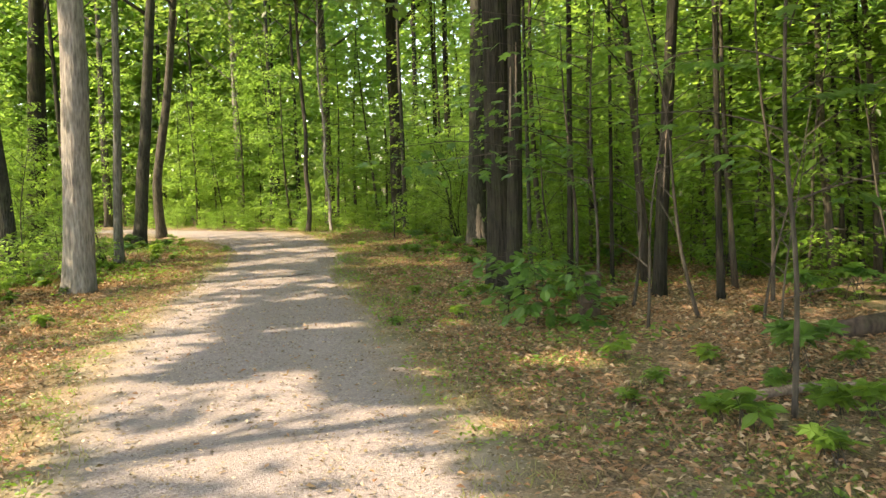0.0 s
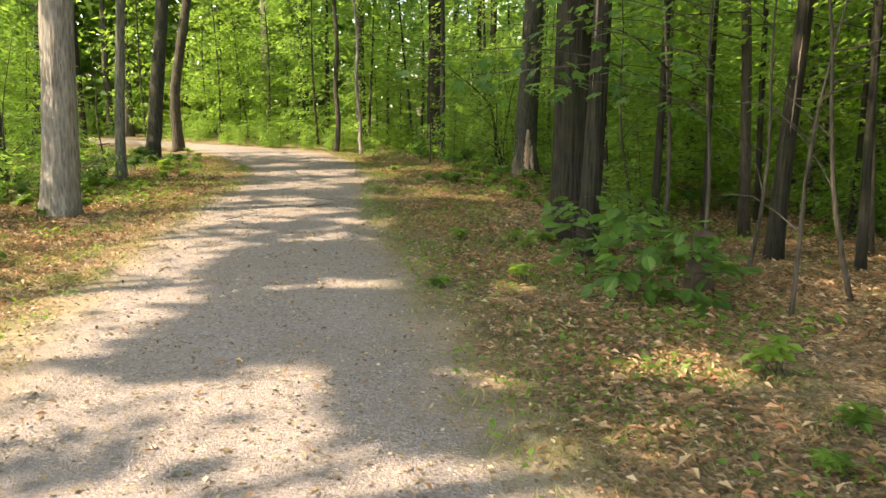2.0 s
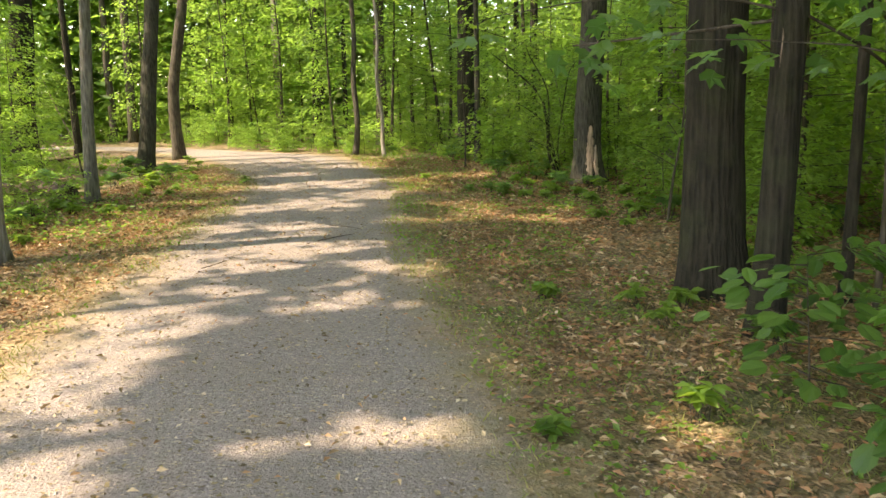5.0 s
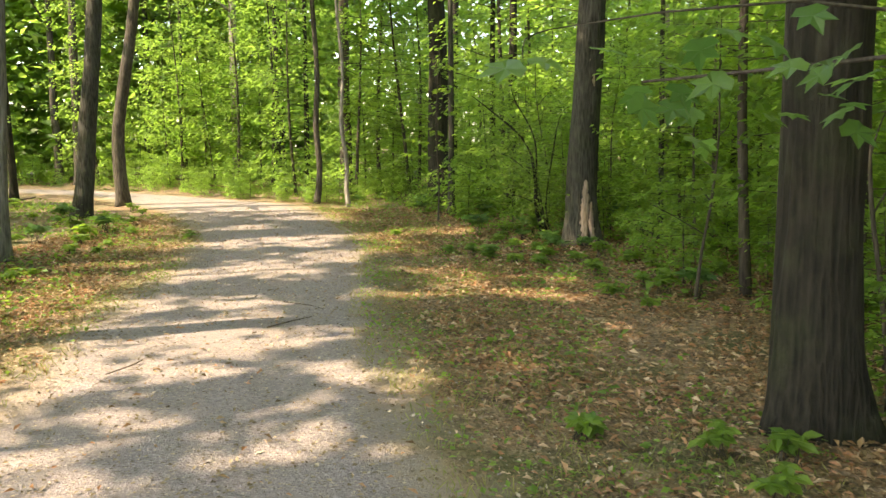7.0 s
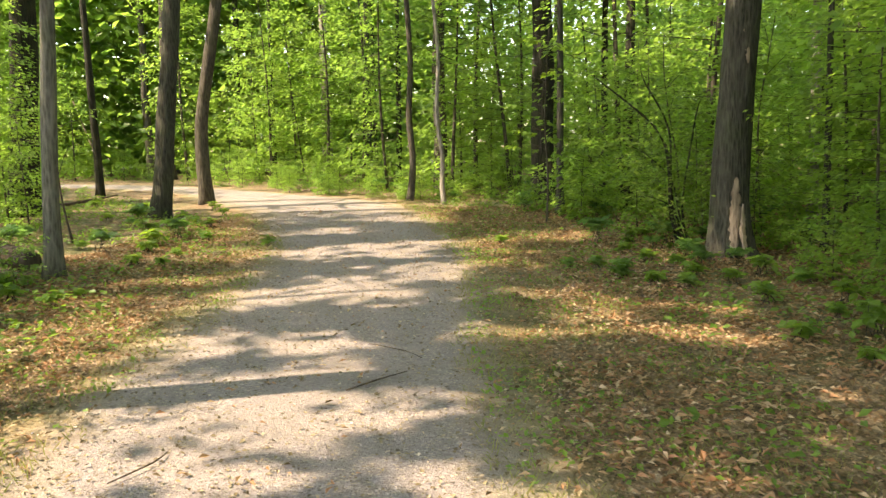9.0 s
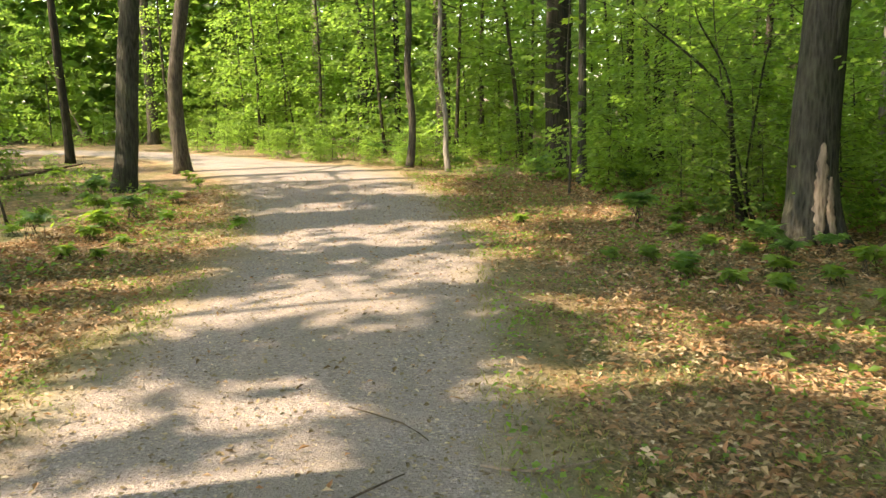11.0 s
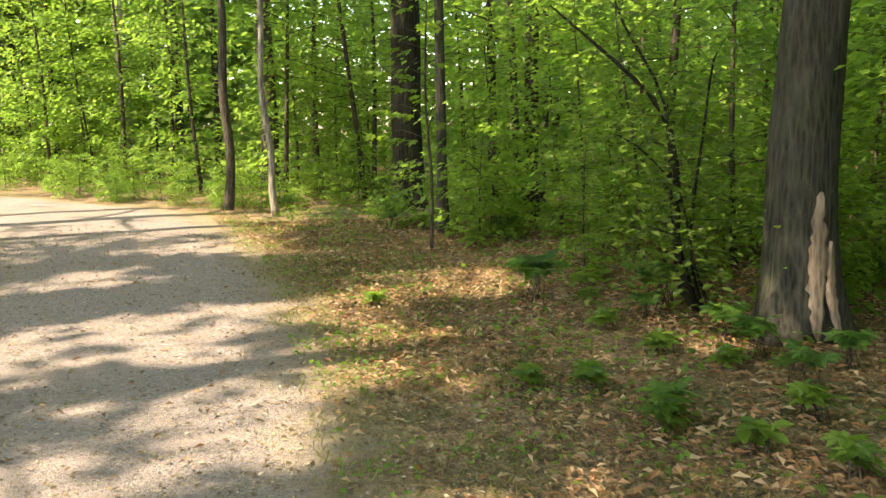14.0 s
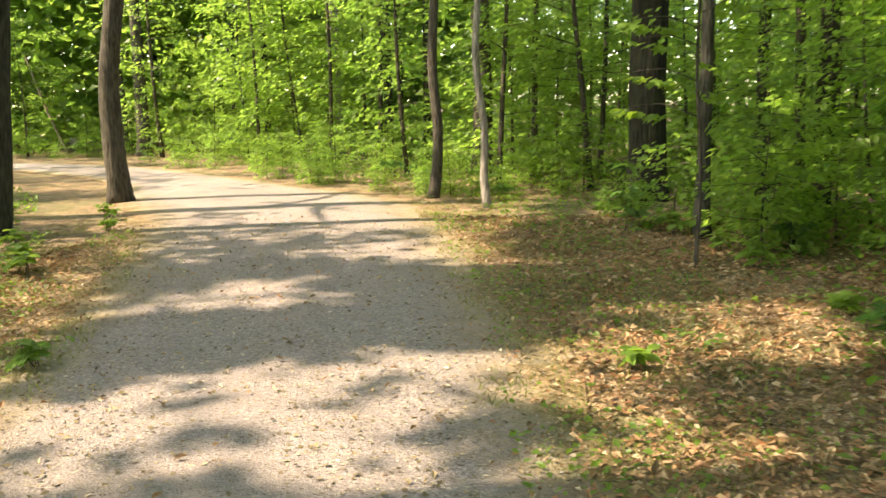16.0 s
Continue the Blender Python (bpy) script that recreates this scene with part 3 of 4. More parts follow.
# the wood goes on behind and both sides: unseen trees, added for their shade
for x, y, r in ((-10.5, 6.5, 0.1), (-8.6, 9.8, 0.09), (-12.0, 11.8, 0.045), (-7.2, 2.6, 0.045), (-13.2, 3.0, 0.12), (-9.2, -1.6, 0.12), (-4.6, -3.6, 0.12), (-14.2, 16.4, 0.1), (-11.6, 15.0, 0.09), (3.4, -2.0, 0.2), (4.6, 2.2, 0.16)):
    tall_tree(x, y, r, "added tall tree of the surrounding wood", BARK_GREY, tall=17, crown=5, count=2400)
# low trees added beside the view; crowns keep sky and sun off the floor
for x, y in ((3.3, 3.4), (5.2, 5.4), (4.9, 8.0), (2.8, 0.8), (6.8, 8.6), (6.4, 3.0), (7.4, 5.6), (7.6, 11.4), (8.6, 8.4)):
    tall_tree(x, y, 0.05, "low spreading understory tree added to shade the floor", BARK_DARK, tall=6.5, crown=2.6, low=3.6, count=1700)
spots, tries = [(-5.85, 13.85), (-9.4, 26.9), (0.9, 12.0), (0.95, 20.9), (-1.5, 31.3), (7.2, 18.4), (-9, 18), (-12.6, 25), (-4.6, 36), (-10, 43.5), (-10.1, 30.9)], 0
while len(spots) < 58 and tries < 6000:
    tries += 1
    x, y = rng.uniform(-34, 26), rng.uniform(-16, 62)
    inner = -6 < x < 11 and -2 < y < 37
    if inner or off_path(x, y) < 1.5 or min(math.hypot(x - a, y - b) for a, b in spots) < 3.6 or (y < 30 and -11 < x < -5 and y > 14):
        continue
    spots.append((x, y))
    tall_tree(x, y, rng.uniform(0.1, 0.24), "added tall tree of the surrounding wood", (BARK_GREY, BARK_DARK, BARK_BROWN, BARK_GREY)[len(spots) % 4], (rng.normal(0, 0.02), 0), tall=rng.uniform(14, 19),
              crown=rng.uniform(3.4, 5), count=1500 if y < 30 else 900)


# ---- undergrowth ----
def sapling(seed, tall, spread, sprays, per, leaf, shape, material, label, group, start=0.25, name="young_tree", category="young tree", loose=False):
    """A young tree: a thin stem with level sprays of leaves in tiers."""
    r = np.random.default_rng(seed)
    tree = thing(name, 0, 0, 0, label, category, group)
    ph = r.uniform(0, 6)
    pts = [(0.05 * tall * math.sin(h * 2 + ph) * h, 0.04 * tall * math.cos(h * 2 + ph) * h, h * tall) for h in (0, 0.25, 0.5, 0.75, 1)]
    rad = [0.008 * tall * f for f in (1, 0.85, 0.65, 0.4, 0.15)]
    part("stem", tube("stem", pts, rad, BARK_TWIG, 6, 0.2), tree)
    at, axis, normal = [], [], []
    tv, tf = [], []
    for k in range(sprays):
        h = start + (1 - start) * (k + r.uniform(0, 1)) / sprays
        a = k * 2.39996 + r.normal(0, 0.4)
        reach = spread * (1.15 - 0.75 * abs(h - 0.55)) * r.uniform(0.6, 1.1)
        root = Vector([np.interp(h * tall, [p[2] for p in pts], [p[i] for p in pts]) for i in range(3)])
        out = Vector((math.cos(a), math.sin(a), r.uniform(-0.05, 0.35)))
        tip = root + out * reach
        sag = r.uniform(0.03, 0.14) * reach
        n0 = len(tv)
        wide = 0.004 + 0.004 * reach
        for s in (0, 1):
            q = root.lerp(tip, s) - Vector((0, 0, sag * s * s))
            for w in range(3):
                tv.append(q + Vector((math.cos(2.1 * w), math.sin(2.1 * w), math.cos(2.1 * w + 1))) * wide * (1.1 - s))
        for s in (0,):
            for w in range(3):
                b, c = n0 + s + w, n0 + s + (w + 1) % 3
                tf += [(b, c, c + 3), (b, c + 3, b + 3)]
        for _ in range(per):
            s = r.uniform(0.15, 1.05)
            q = root.lerp(tip, s) - Vector((0, 0, sag * s * s))
            off = r.normal(0, 0.30) * reach * (1.15 - s) + r.normal(0, 0.06)
            side = Vector((-math.sin(a), math.cos(a), 0))
            at.append(q + side * off + Vector((0, 0, r.normal(0, 0.035 * tall ** 0.5) - abs(off) * 0.12)))
            ax = out * r.uniform(0.3, 1) + side * (1.0 if off > 0 else -1.0) * r.uniform(0.2, 1.0)
            axis.append((ax.x, ax.y, ax.z - r.uniform(0.1, 0.7)))
            normal.append((r.normal(0, 0.35), r.normal(0, 0.35), 1))
    part("branchwork", tri_mesh("branchwork", tv, tf, BARK_TWIG), tree)
    size = leaf * r.uniform(0.6, 1.25, len(at))
    if loose:
        loose_leaves(tree, shape, at, axis, normal, size, material)
    else:
        part("foliage", scatter("foliage", shape, at, axis, normal, size, material), tree)
    return tree


def put(proto, x, y, scale, turn, tilt=0.0, sink=0.02):
    m = pose(x, y, height(x, y) - sink, tilt, 0, turn) @ Matrix.Scale(scale, 4)
    return copy_thing(proto, m)


YOUNG = [sapling(11 + k, t, s, n, int(p * 1.25), 0.122, DIAMOND, LEAF_UNDER, "young broadleaf tree with level tiers of bright green leaves", "young trees of the wood", b)
         for k, (t, s, n, p, b) in enumerate([(5.8, 1.6, 40, 64, 0.06), (7.4, 1.8, 44, 64, 0.08), (4.4, 1.5, 34, 62, 0.05), (7.6, 1.7, 40, 60, 0.22)])]
BUSH = [sapling(31 + k, t, s, n, p, 0.11, DIAMOND, LEAF_UNDER, "low green bush of small leaves on the forest floor", "bushes of the undergrowth", 0.05, "bush", "bush")
        for k, (t, s, n, p) in enumerate([(1.5, 0.8, 20, 36), (1.1, 0.7, 18, 32), (2.2, 1.0, 24, 40)])]
HOME = [(-16.0, 30.5), (-9.0, 39.5), (-3.0, 35.5), (4.0, 33.5), (-14.0, 29.0), (-13.5, 21.6), (3.0, 26.2)]
for proto, (x, y) in zip(YOUNG + BUSH, HOME):
    proto.matrix_basis = pose(x, y, height(x, y) - 0.02)

placed, tries = [], 0
while len(placed) < 208 and tries < 20000:
    tries += 1
    x, y = rng.uniform(-30, 18), rng.uniform(2, 52)
    gap = off_path(x, y)
    back = y > 32.5 or (x > 0.5 and y > 24)
    if x < -0.62 * y - 1.0 or x > 0.62 * y + 3.0:
        continue
    if gap < (1.4 if back else 2.6) or (x > 0 and y < 8.5 and x < 4.8):
        continue
    if not back and rng.random() > (0.45 if x > 0 else 0.5):
        continue
    if not back and -7.3 < x < -4 and y < 27:
        continue
    if 0 < x < 1.9 and y < 14.5:
        continue
    if math.hypot(x - 0.4, y - 19.5) < 2.0:
        continue
    if min(off_path(x + 0.78 * h, y + 0.30 * h) for h in (2.0, 3.5, 5.0)) < 0.2 and rng.random() < 0.75:
        continue
    if min((math.hypot(x - a, y - b) for a, b in placed), default=9) < (1.25 if back else 1.7):
        continue
    bend = -14 < x < -7 and 19.5 < y < 33.5
    if bend and rng.random() < 0.55:
        continue
    placed.append((x, y))
    if y > 45:
        continue
    put(YOUNG[3 if bend or (not back and x > 0 and y < 18) else int(rng.integers(4))], x, y, rng.uniform(0.75, 1.2), rng.uniform(0, 360), rng.normal(0, 3))

placed = []
tries = 0
while len(placed) < 160 and tries < 20000:
    tries += 1
    x, y = rng.uniform(-24, 12), rng.uniform(3, 46)
    gap = off_path(x, y)
    if x < -0.62 * y - 0.5 or gap < (0.9 if y > 30 else 1.9) or (gap < 3.0 and y < 24 and x > -3 and rng.random() < 0.85) or (x > 0 and y < 9.5):
        continue
    if -14 < x < -7.2 and 19.5 < y < 34:
        continue
    if gap > 9 or min((math.hypot(x - a, y - b) for a, b in placed), default=9) < 0.9:
        continue
    placed.append((x, y))
    put(BUSH[int(rng.integers(3))], x, y, rng.uniform(0.5, 1.1) * (0.6 if gap < 2 else 1), rng.uniform(0, 360))

for x, y, f in ((1.6, 20.0, 0.55), (1.5, 22.0, 0.7), (0.0, 23.6, 0.6), (0.6, 24.8, 0.8), (-0.5, 26.2, 0.6), (-0.9, 28.9, 0.6), (1.9, 18.4, 0.6), (2.3, 17.0, 0.7), (2.1, 15.2, 0.7), (0.9, 23.0, 0.6),
                (1.9, 13.6, 0.6), (-6.6, 12.2, 0.4), (-7.1, 13.4, 0.5), (-6.5, 15.3, 0.4), (-6.9, 16.8, 0.45), (-7.7, 17.9, 0.6), (-1.9, 30.0, 0.5), (-2.8, 31.6, 0.5),
                (2.6, 19.4, 0.9), (3.2, 20.6, 1.0), (0.1, 26.9, 0.8), (1.2, 26.4, 1.0)):
    put(BUSH[int(x * 7 + y) % 3], x, y, f, (x * 83 + y * 41) % 360)

for k, x, y, f in ((2, -11.4, 21.8, 0.7), (2, -14.2, 24.6, 1.0), (2, -11.4, 24.8, 0.7), (2, -10.5, 24.0, 0.5), (0, -12.6, 26.2, 0.75), (0, 1.6, 23.8, 0.8), (2, 2.7, 22.3, 0.9), (2, 0.5, 25.8, 0.7), (0, 3.5, 24.1, 0.9), (2, 2.4, 20.2, 0.75), (2, -0.3, 28.4, 0.7)):
    put(YOUNG[k], x, y, f, (x * 57 + y * 31) % 360)


# low growth all along the outer edge of the bend
for k in range(28):
    s = 0.72 + 0.15 * (k + rng.uniform(0, 1)) / 28
    a, b = Vector(EDGE_L[int(s * len(EDGE_L))]), Vector(EDGE_R[int(s * len(EDGE_R))])
    p = b + (b - a).normalized() * rng.uniform(0.7, 3.2)
    put(BUSH[k % 3], p.x, p.y, rng.uniform(0.3, 0.62), rng.uniform(0, 360))

# the close leafy wood on the shaded side
placed, tries = [], 0
while len(placed) < 30 and tries < 4000:
    tries += 1
    x, y = rng.uniform(2.6, 11.5), rng.uniform(10.5, 23)
    if x > 0.58 * y + 1.5 or min((math.hypot(x - a, y - b) for a, b in placed), default=9) < 1.15:
        continue
    placed.append((x, y))
    put(YOUNG[(0, 3, 2, 1)[len(placed) % 4]], x, y, rng.uniform(0.7, 1.1), rng.uniform(0, 360), rng.normal(0, 4))


# ---- far wood ----
def far_wood(name, x0, x1, y0, y1, count, seed):
    """The wood beyond: a deep, uneven mass of leaf sprays from the floor to the tree tops."""
    r = np.random.default_rng(seed)
    n = count
    x, y = r.uniform(x0, x1, n), r.uniform(y0, y1, n)
    lump = np.array([noise.noise((a * 0.35, b * 0.35, 1.0)) for a, b in zip(x, y)])
    z = r.uniform(0.02, 1, n) * (18 + 7 * lump)
    keep = np.array([noise.noise((a * 0.8, b * 0.8, c * 0.7)) > -0.22 for a, b, c in zip(x, y, z)])
    at = np.c_[x, y, z][keep]
    n = len(at)
    axis = np.c_[r.normal(size=(n, 2)), r.normal(-0.3, 0.4, n)]
    normal = np.c_[r.normal(0, 0.95, (n, 2)), np.ones(n)]
    ob = new(name, scatter(name, DIAMOND, at, axis, normal, r.uniform(0.34, 0.72, n), LEAF_UNDER))
    tagged(ob, "dense sunlit green foliage of the wood beyond", "foliage", kind="stuff")


far_wood("far_foliage", -46, 34, 50, 66, 100000, 3)
far_wood("far_foliage", -34, -6, 46.5, 58, 44000, 6)
far_wood("far_foliage", 15, 34, 6, 50, 22000, 4)
far_wood("far_foliage", -48, -27, 14, 50, 22000, 5)


# ---- forest floor ----
def off_many(pts):
    out = np.empty(len(pts))
    for i in range(0, len(pts), 2000):
        p = pts[i:i + 2000]
        out[i:i + 2000] = (np.hypot(MID[None, :, 0] - p[:, None, 0], MID[None, :, 1] - p[:, None, 1]) - HALF[None]).min(1)
    return out


def lay(pts):
    """Heights under the points: the floor, or the path's own crown."""
    off = off_many(pts)
    z = np.array([height(a, b) for a, b in pts])
    return np.where(off < 0.02, np.maximum(z, 0.03 * np.clip(-off / 0.4, 0.15, 1)), z) + 0.012, off


def leaf_litter():
    r = np.random.default_rng(21)
    pts = np.c_[r.uniform(-8, 4.5, 330000), r.uniform(2.5, 29, 330000)]
    z, off = lay(pts)
    clump = np.array([noise.noise((a * 0.9, b * 0.9, 2)) for a, b in pts])
    want = np.clip((off + 0.6) / 0.9, 0.035, 1) * np.clip(0.7 + 0.8 * clump, 0.2, 1)
    want *= np.where(np.abs(pts[:, 0] + 1.5) > 7, 0.5, 1)
    keep = r.random(len(pts)) < want
    at = np.c_[pts, z + r.uniform(0, 0.02, len(pts))][keep]
    n = len(at)
    axis = np.c_[r.normal(size=(n, 2)), r.normal(0, 0.22, n)]
    normal = np.c_[r.normal(0, 0.45, (n, 2)), np.ones(n)]
    shape = (np.array([(0, 0.05, 0), (0.4, 0.24, 0.20), (1, 0.08, -0.04), (0.6, -0.18, 0.14)]), DIAMOND[1])
    ob = new("leaf_litter", scatter("leaf_litter", shape, at, axis, normal, (0.02 + 0.065 * r.random(n) ** 1.6) * np.where(off[keep] < 0, 0.75, 1), LITTER))
    tagged(ob, "dry tan and brown fallen leaves on the floor", "fallen leaves", kind="stuff")


def grass_tufts():
    r = np.random.default_rng(22)
    pts = np.c_[r.uniform(-9, 3, 200000), r.uniform(2.0, 33, 200000)]
    z, off = lay(pts)
    clump = np.array([noise.noise((a * 1.4, b * 1.4, 9)) + 0.5 * noise.noise((a * 5, b * 5, 9)) for a, b in pts])
    keep = (off > -0.6) & (off < 1.3) & (clump > -0.02) & (r.random(len(pts)) < 0.9)
    at = np.c_[pts, z - 0.012][keep]
    n = len(at)
    axis = np.c_[r.normal(0, 0.5, (n, 2)), r.uniform(0.4, 1, n)]
    normal = r.normal(size=(n, 3))
    ob = new("grass", scatter("grass", BLADE, at, axis, normal, r.uniform(0.025, 0.075, n), GRASS))
    tagged(ob, "sparse thin grass along the path's edges", "grass", kind="stuff")


def verge_weeds():
    """Tiny leaves and straw-green sprouts between the gravel and the litter."""
    r = np.random.default_rng(27)
    pts = np.c_[r.uniform(-8, 2, 110000), r.uniform(3, 30, 110000)]
    z, off = lay(pts)
    clump = np.array([noise.noise((a * 1.1, b * 1.1, 31)) + 0.7 * noise.noise((a * 4.3, b * 4.3, 31)) for a, b in pts])
    right = pts[:, 0] > np.interp(pts[:, 1], MID[:, 1][:110], MID[:, 0][:110])
    keep = (off > -0.5) & (off < np.where(right, 1.5, 0.7)) & (clump > np.where(right, -0.04, 0.12)) & (r.random(len(pts)) < 0.75)
    at = np.c_[pts, z + r.uniform(0.0, 0.035, len(pts))][keep]
    n = len(at)
    axis = np.c_[r.normal(size=(n, 2)), r.normal(0.15, 0.3, n)]
    normal = np.c_[r.normal(0, 0.4, (n, 2)), np.ones(n)]
    ob = new("weeds", scatter("weeds", DIAMOND, at, axis, normal, r.uniform(0.018, 0.055, n), LEAF_HERB))
    tagged(ob, "small green weeds sprouting along the path's verge", "weeds", kind="stuff")


def low_greenery():
    """Small leaves of creeping plants just over the litter."""
    r = np.random.default_rng(25)
    pts = np.c_[r.uniform(-14, 7, 150000), r.uniform(3.0, 40, 150000)]
    z, off = lay(pts)
    x, y = pts.T
    clump = np.array([noise.noise((a * 0.55, b * 0.55, 14)) + 0.6 * noise.noise((a * 2.1, b * 2.1, 14)) for a, b in pts])
    rich = np.where(x < -3.5, 0.12 + 0.25 * (y > 15), 0.0) + np.where((x > -1) & (y > 14), 0.25, 0.0) + 0.3 * (y > 28)
    keep = (off > 0.45) & (x > -0.62 * y - 0.5) & (clump + rich - 0.25 * np.exp(-off) > 0.18) & (r.random(len(pts)) < 0.55)
    at = np.c_[pts, z + r.uniform(0.0, 0.11, len(pts))][keep]
    n = len(at)
    axis = np.c_[r.normal(size=(n, 2)), r.normal(0, 0.3, n)]
    normal = np.c_[r.normal(0, 0.35, (n, 2)), np.ones(n)]
    ob = new("low_greenery", scatter("low_greenery", DIAMOND, at, axis, normal, r.uniform(0.04, 0.10, n), LEAF_HERB))
    tagged(ob, "low creeping green leaves over the brown litter", "ground cover", kind="stuff")


def grit():
    r = np.random.default_rng(23)
    pts = np.c_[r.uniform(-8, 1.5, 30000), r.uniform(2.5, 27, 30000)]
    z, off = lay(pts)
    keep = (off < 0.1) & (r.random(len(pts)) < 0.4)
    at = np.c_[pts, z - 0.014][keep]
    n = len(at)
    ang = r.uniform(0, 6.3, n)
    ob = new("grit", scatter("grit", SHARD, at, np.c_[np.cos(ang), np.sin(ang), np.zeros(n)], np.tile((0, 0, 1.0), (n, 1)), r.uniform(0.005, 0.016, n), PEBBLE))
    tagged(ob, "small loose grey stones on the path", "gravel", kind="stuff")


def crumbs():
    r = np.random.default_rng(24)
    pts = np.c_[r.uniform(-8, 3, 170000), r.uniform(2.5, 28, 170000)]
    z, off = lay(pts)
    keep = (off < 1.4) & (r.random(len(pts)) < np.clip(0.55 + (off + 0.9) * 0.5, 0.5, 0.9))
    at = np.c_[pts, z - 0.006][keep]
    n = len(at)
    axis = np.c_[r.normal(size=(n, 2)), r.normal(0, 0.2, n)]
    normal = np.c_[r.normal(0, 0.3, (n, 2)), np.ones(n)]
    ob = new("leaf_crumbs", scatter("leaf_crumbs", DIAMOND, at, axis, normal, 0.010 + 0.030 * r.random(n) ** 1.5, CRUMB))
    tagged(ob, "dry brown leaf crumbs trodden into the gravel", "leaf debris", kind="stuff")


leaf_litter()
crumbs()
verge_weeds()
low_greenery()
grass_tufts()
grit()


def herb(seed, tall, stalks, leaf, label, shape=MAPLE, material=LEAF_HERB, leaflets=3):
    """A small plant of the floor: thin stalks, each with a fan of leaves at its top."""
    r = np.random.default_rng(seed)
    plant = thing("seedling", 0, 0, 0, label, "plant", "small plants of the floor")
    at, axis, normal, tv, tf = [], [], [], [], []
    for k in range(stalks):
        a = k * 2.4 + r.uniform(0, 1)
        h = tall * r.uniform(0.6, 1.1)
        tip = Vector((math.cos(a) * tall * 0.45 * r.uniform(0.2, 1.2), math.sin(a) * tall * 0.45 * r.uniform(0.2, 1.2), h))
        foot = Vector((r.normal(0, 0.05), r.normal(0, 0.05), 0))
        n0 = len(tv)
        for q, w in ((foot, 0.004), (tip, 0.002)):
            for j in range(3):
                tv.append(q + Vector((math.cos(2.1 * j) * w, math.sin(2.1 * j) * w, 0)))
        for j in range(3):
            b, c = n0 + j, n0 + (j + 1) % 3
            tf += [(b, c, c + 3), (b, c + 3, b + 3)]
        for m in range(leaflets):
            w = a + m * 6.283 / leaflets + r.normal(0, 0.3)
            at.append(tip), axis.append((math.cos(w), math.sin(w), r.normal(-0.12, 0.2)))
            normal.append((r.normal(0, 0.3), r.normal(0, 0.3), 1))
    tagged(part("stalk", tri_mesh("stalk", tv, tf, BARK_TWIG), plant), kind="stuff")
    part("leaf", scatter("leaf", shape, at, axis, normal, leaf * r.uniform(0.7, 1.25, len(at)), material), plant)
    return plant


HERBS = [herb(51, 0.13, 7, 0.12, "small green maple seedlings on the leaf litter"),
         herb(52, 0.19, 9, 0.10, "low green plant with fans of small leaves", OVAL, LEAF_HERB, 5),
         herb(53, 0.11, 9, 0.085, "low spreading green ground plant", OVAL, LEAF_HERB, 4),
         herb(54, 0.26, 10, 0.14, "leafy green plant at the wood's edge", MAPLE, LEAF_NEAR, 3)]
for proto, (x, y) in zip(HERBS, ((1.65, 5.3), (1.42, 7.05), (-0.4, 12.05), (0.34, 20.4))):
    proto.matrix_basis = pose(x, y, height(x, y))
for k, x, y, f in ((0, 1.95, 4.4, 1.3), (1, 1.75, 5.0, 1.2), (0, 1.2, 5.7, 0.8), (2, 1.5, 6.2, 1), (0, 2.3, 6.0, 1), (1, 2.6, 5.2, 1.2), (2, -0.55, 9.3, 0.9), (1, 0.14, 9.55, 0.9), (3, 1.0, 11.3, 0.8),
                   (3, 0.78, 10.5, 0.9), (2, 0.53, 11.75, 1.2), (2, -0.4, 12.1, 1), (1, 0.2, 11.8, 0.8), (0, -0.62, 19.2, 1.2), (0, -0.84, 19.9, 1.1), (0, -1.17, 20.0, 0.9), (3, -0.58, 19.3, 0.8),
                   (3, 0.34, 20.9, 0.9), (1, 1.1, 16.6, 1.3), (2, -2.1, 22.4, 1.1), (1, -5.5, 22.0, 0.9), (0, 0.0, 18.6, 1.2), (0, 0.6, 18.0, 1.3), (3, 0.3, 19.7, 0.9), (0, -0.2, 20.6, 1.1), (1, 0.9, 19.4, 1.2), (0, 0.5, 19.0, 1.1), (0, 0.15, 19.3, 1.2), (3, 0.8, 20.1, 0.8), (0, 1.2, 18.9, 1.2), (2, -0.3, 18.9, 1.2), (1, 1.3, 17.9, 1.1), (0, 0.1, 20.2, 1.0), (0, -0.4, 21.3, 1.0), (3, 0.0, 21.6, 0.7),
                   (1, -0.2, 22.6, 1.1), (0, 1.0, 17.2, 1.0), (2, 0.5, 16.4, 1.2), (1, 0.3, 11.2, 0.8), (0, 1.6, 10.4, 1.1), (0, -0.6, 23.9, 1.0), (1, -0.9, 25.6, 1.1), (1, -1.4, 27.6, 1.2), (0, -2.2, 29.2, 1.2), (1, -7.5, 24.8, 1.0), (0, -6.8, 22.9, 1.0),
                   (0, -8.1, 25.6, 1.1), (2, -8.3, 27.6, 1.2), (1, -8.9, 28.6, 1.1)):
    put(HERBS[k], x, y, f, (x * 97 + y * 61) % 360, 0, 0.0)
placed, tries = [], 0
while len(placed) < 250 and tries < 30000:
    tries += 1
    x, y = rng.uniform(-13, 7), rng.uniform(3, 40)
    gap = off_path(x, y)
    verge = 0.7 if x < -3 else 1.7
    if gap < verge or gap > 6 or noise.noise((x * 0.5, y * 0.5, 6)) < -0.05 or min((math.hypot(x - a, y - b) for a, b in placed), default=9) < 0.4:
        continue
    placed.append((x, y))
    put(HERBS[int(rng.integers(4))], x, y, rng.uniform(0.7, 1.5), rng.uniform(0, 360), 0, 0.0)


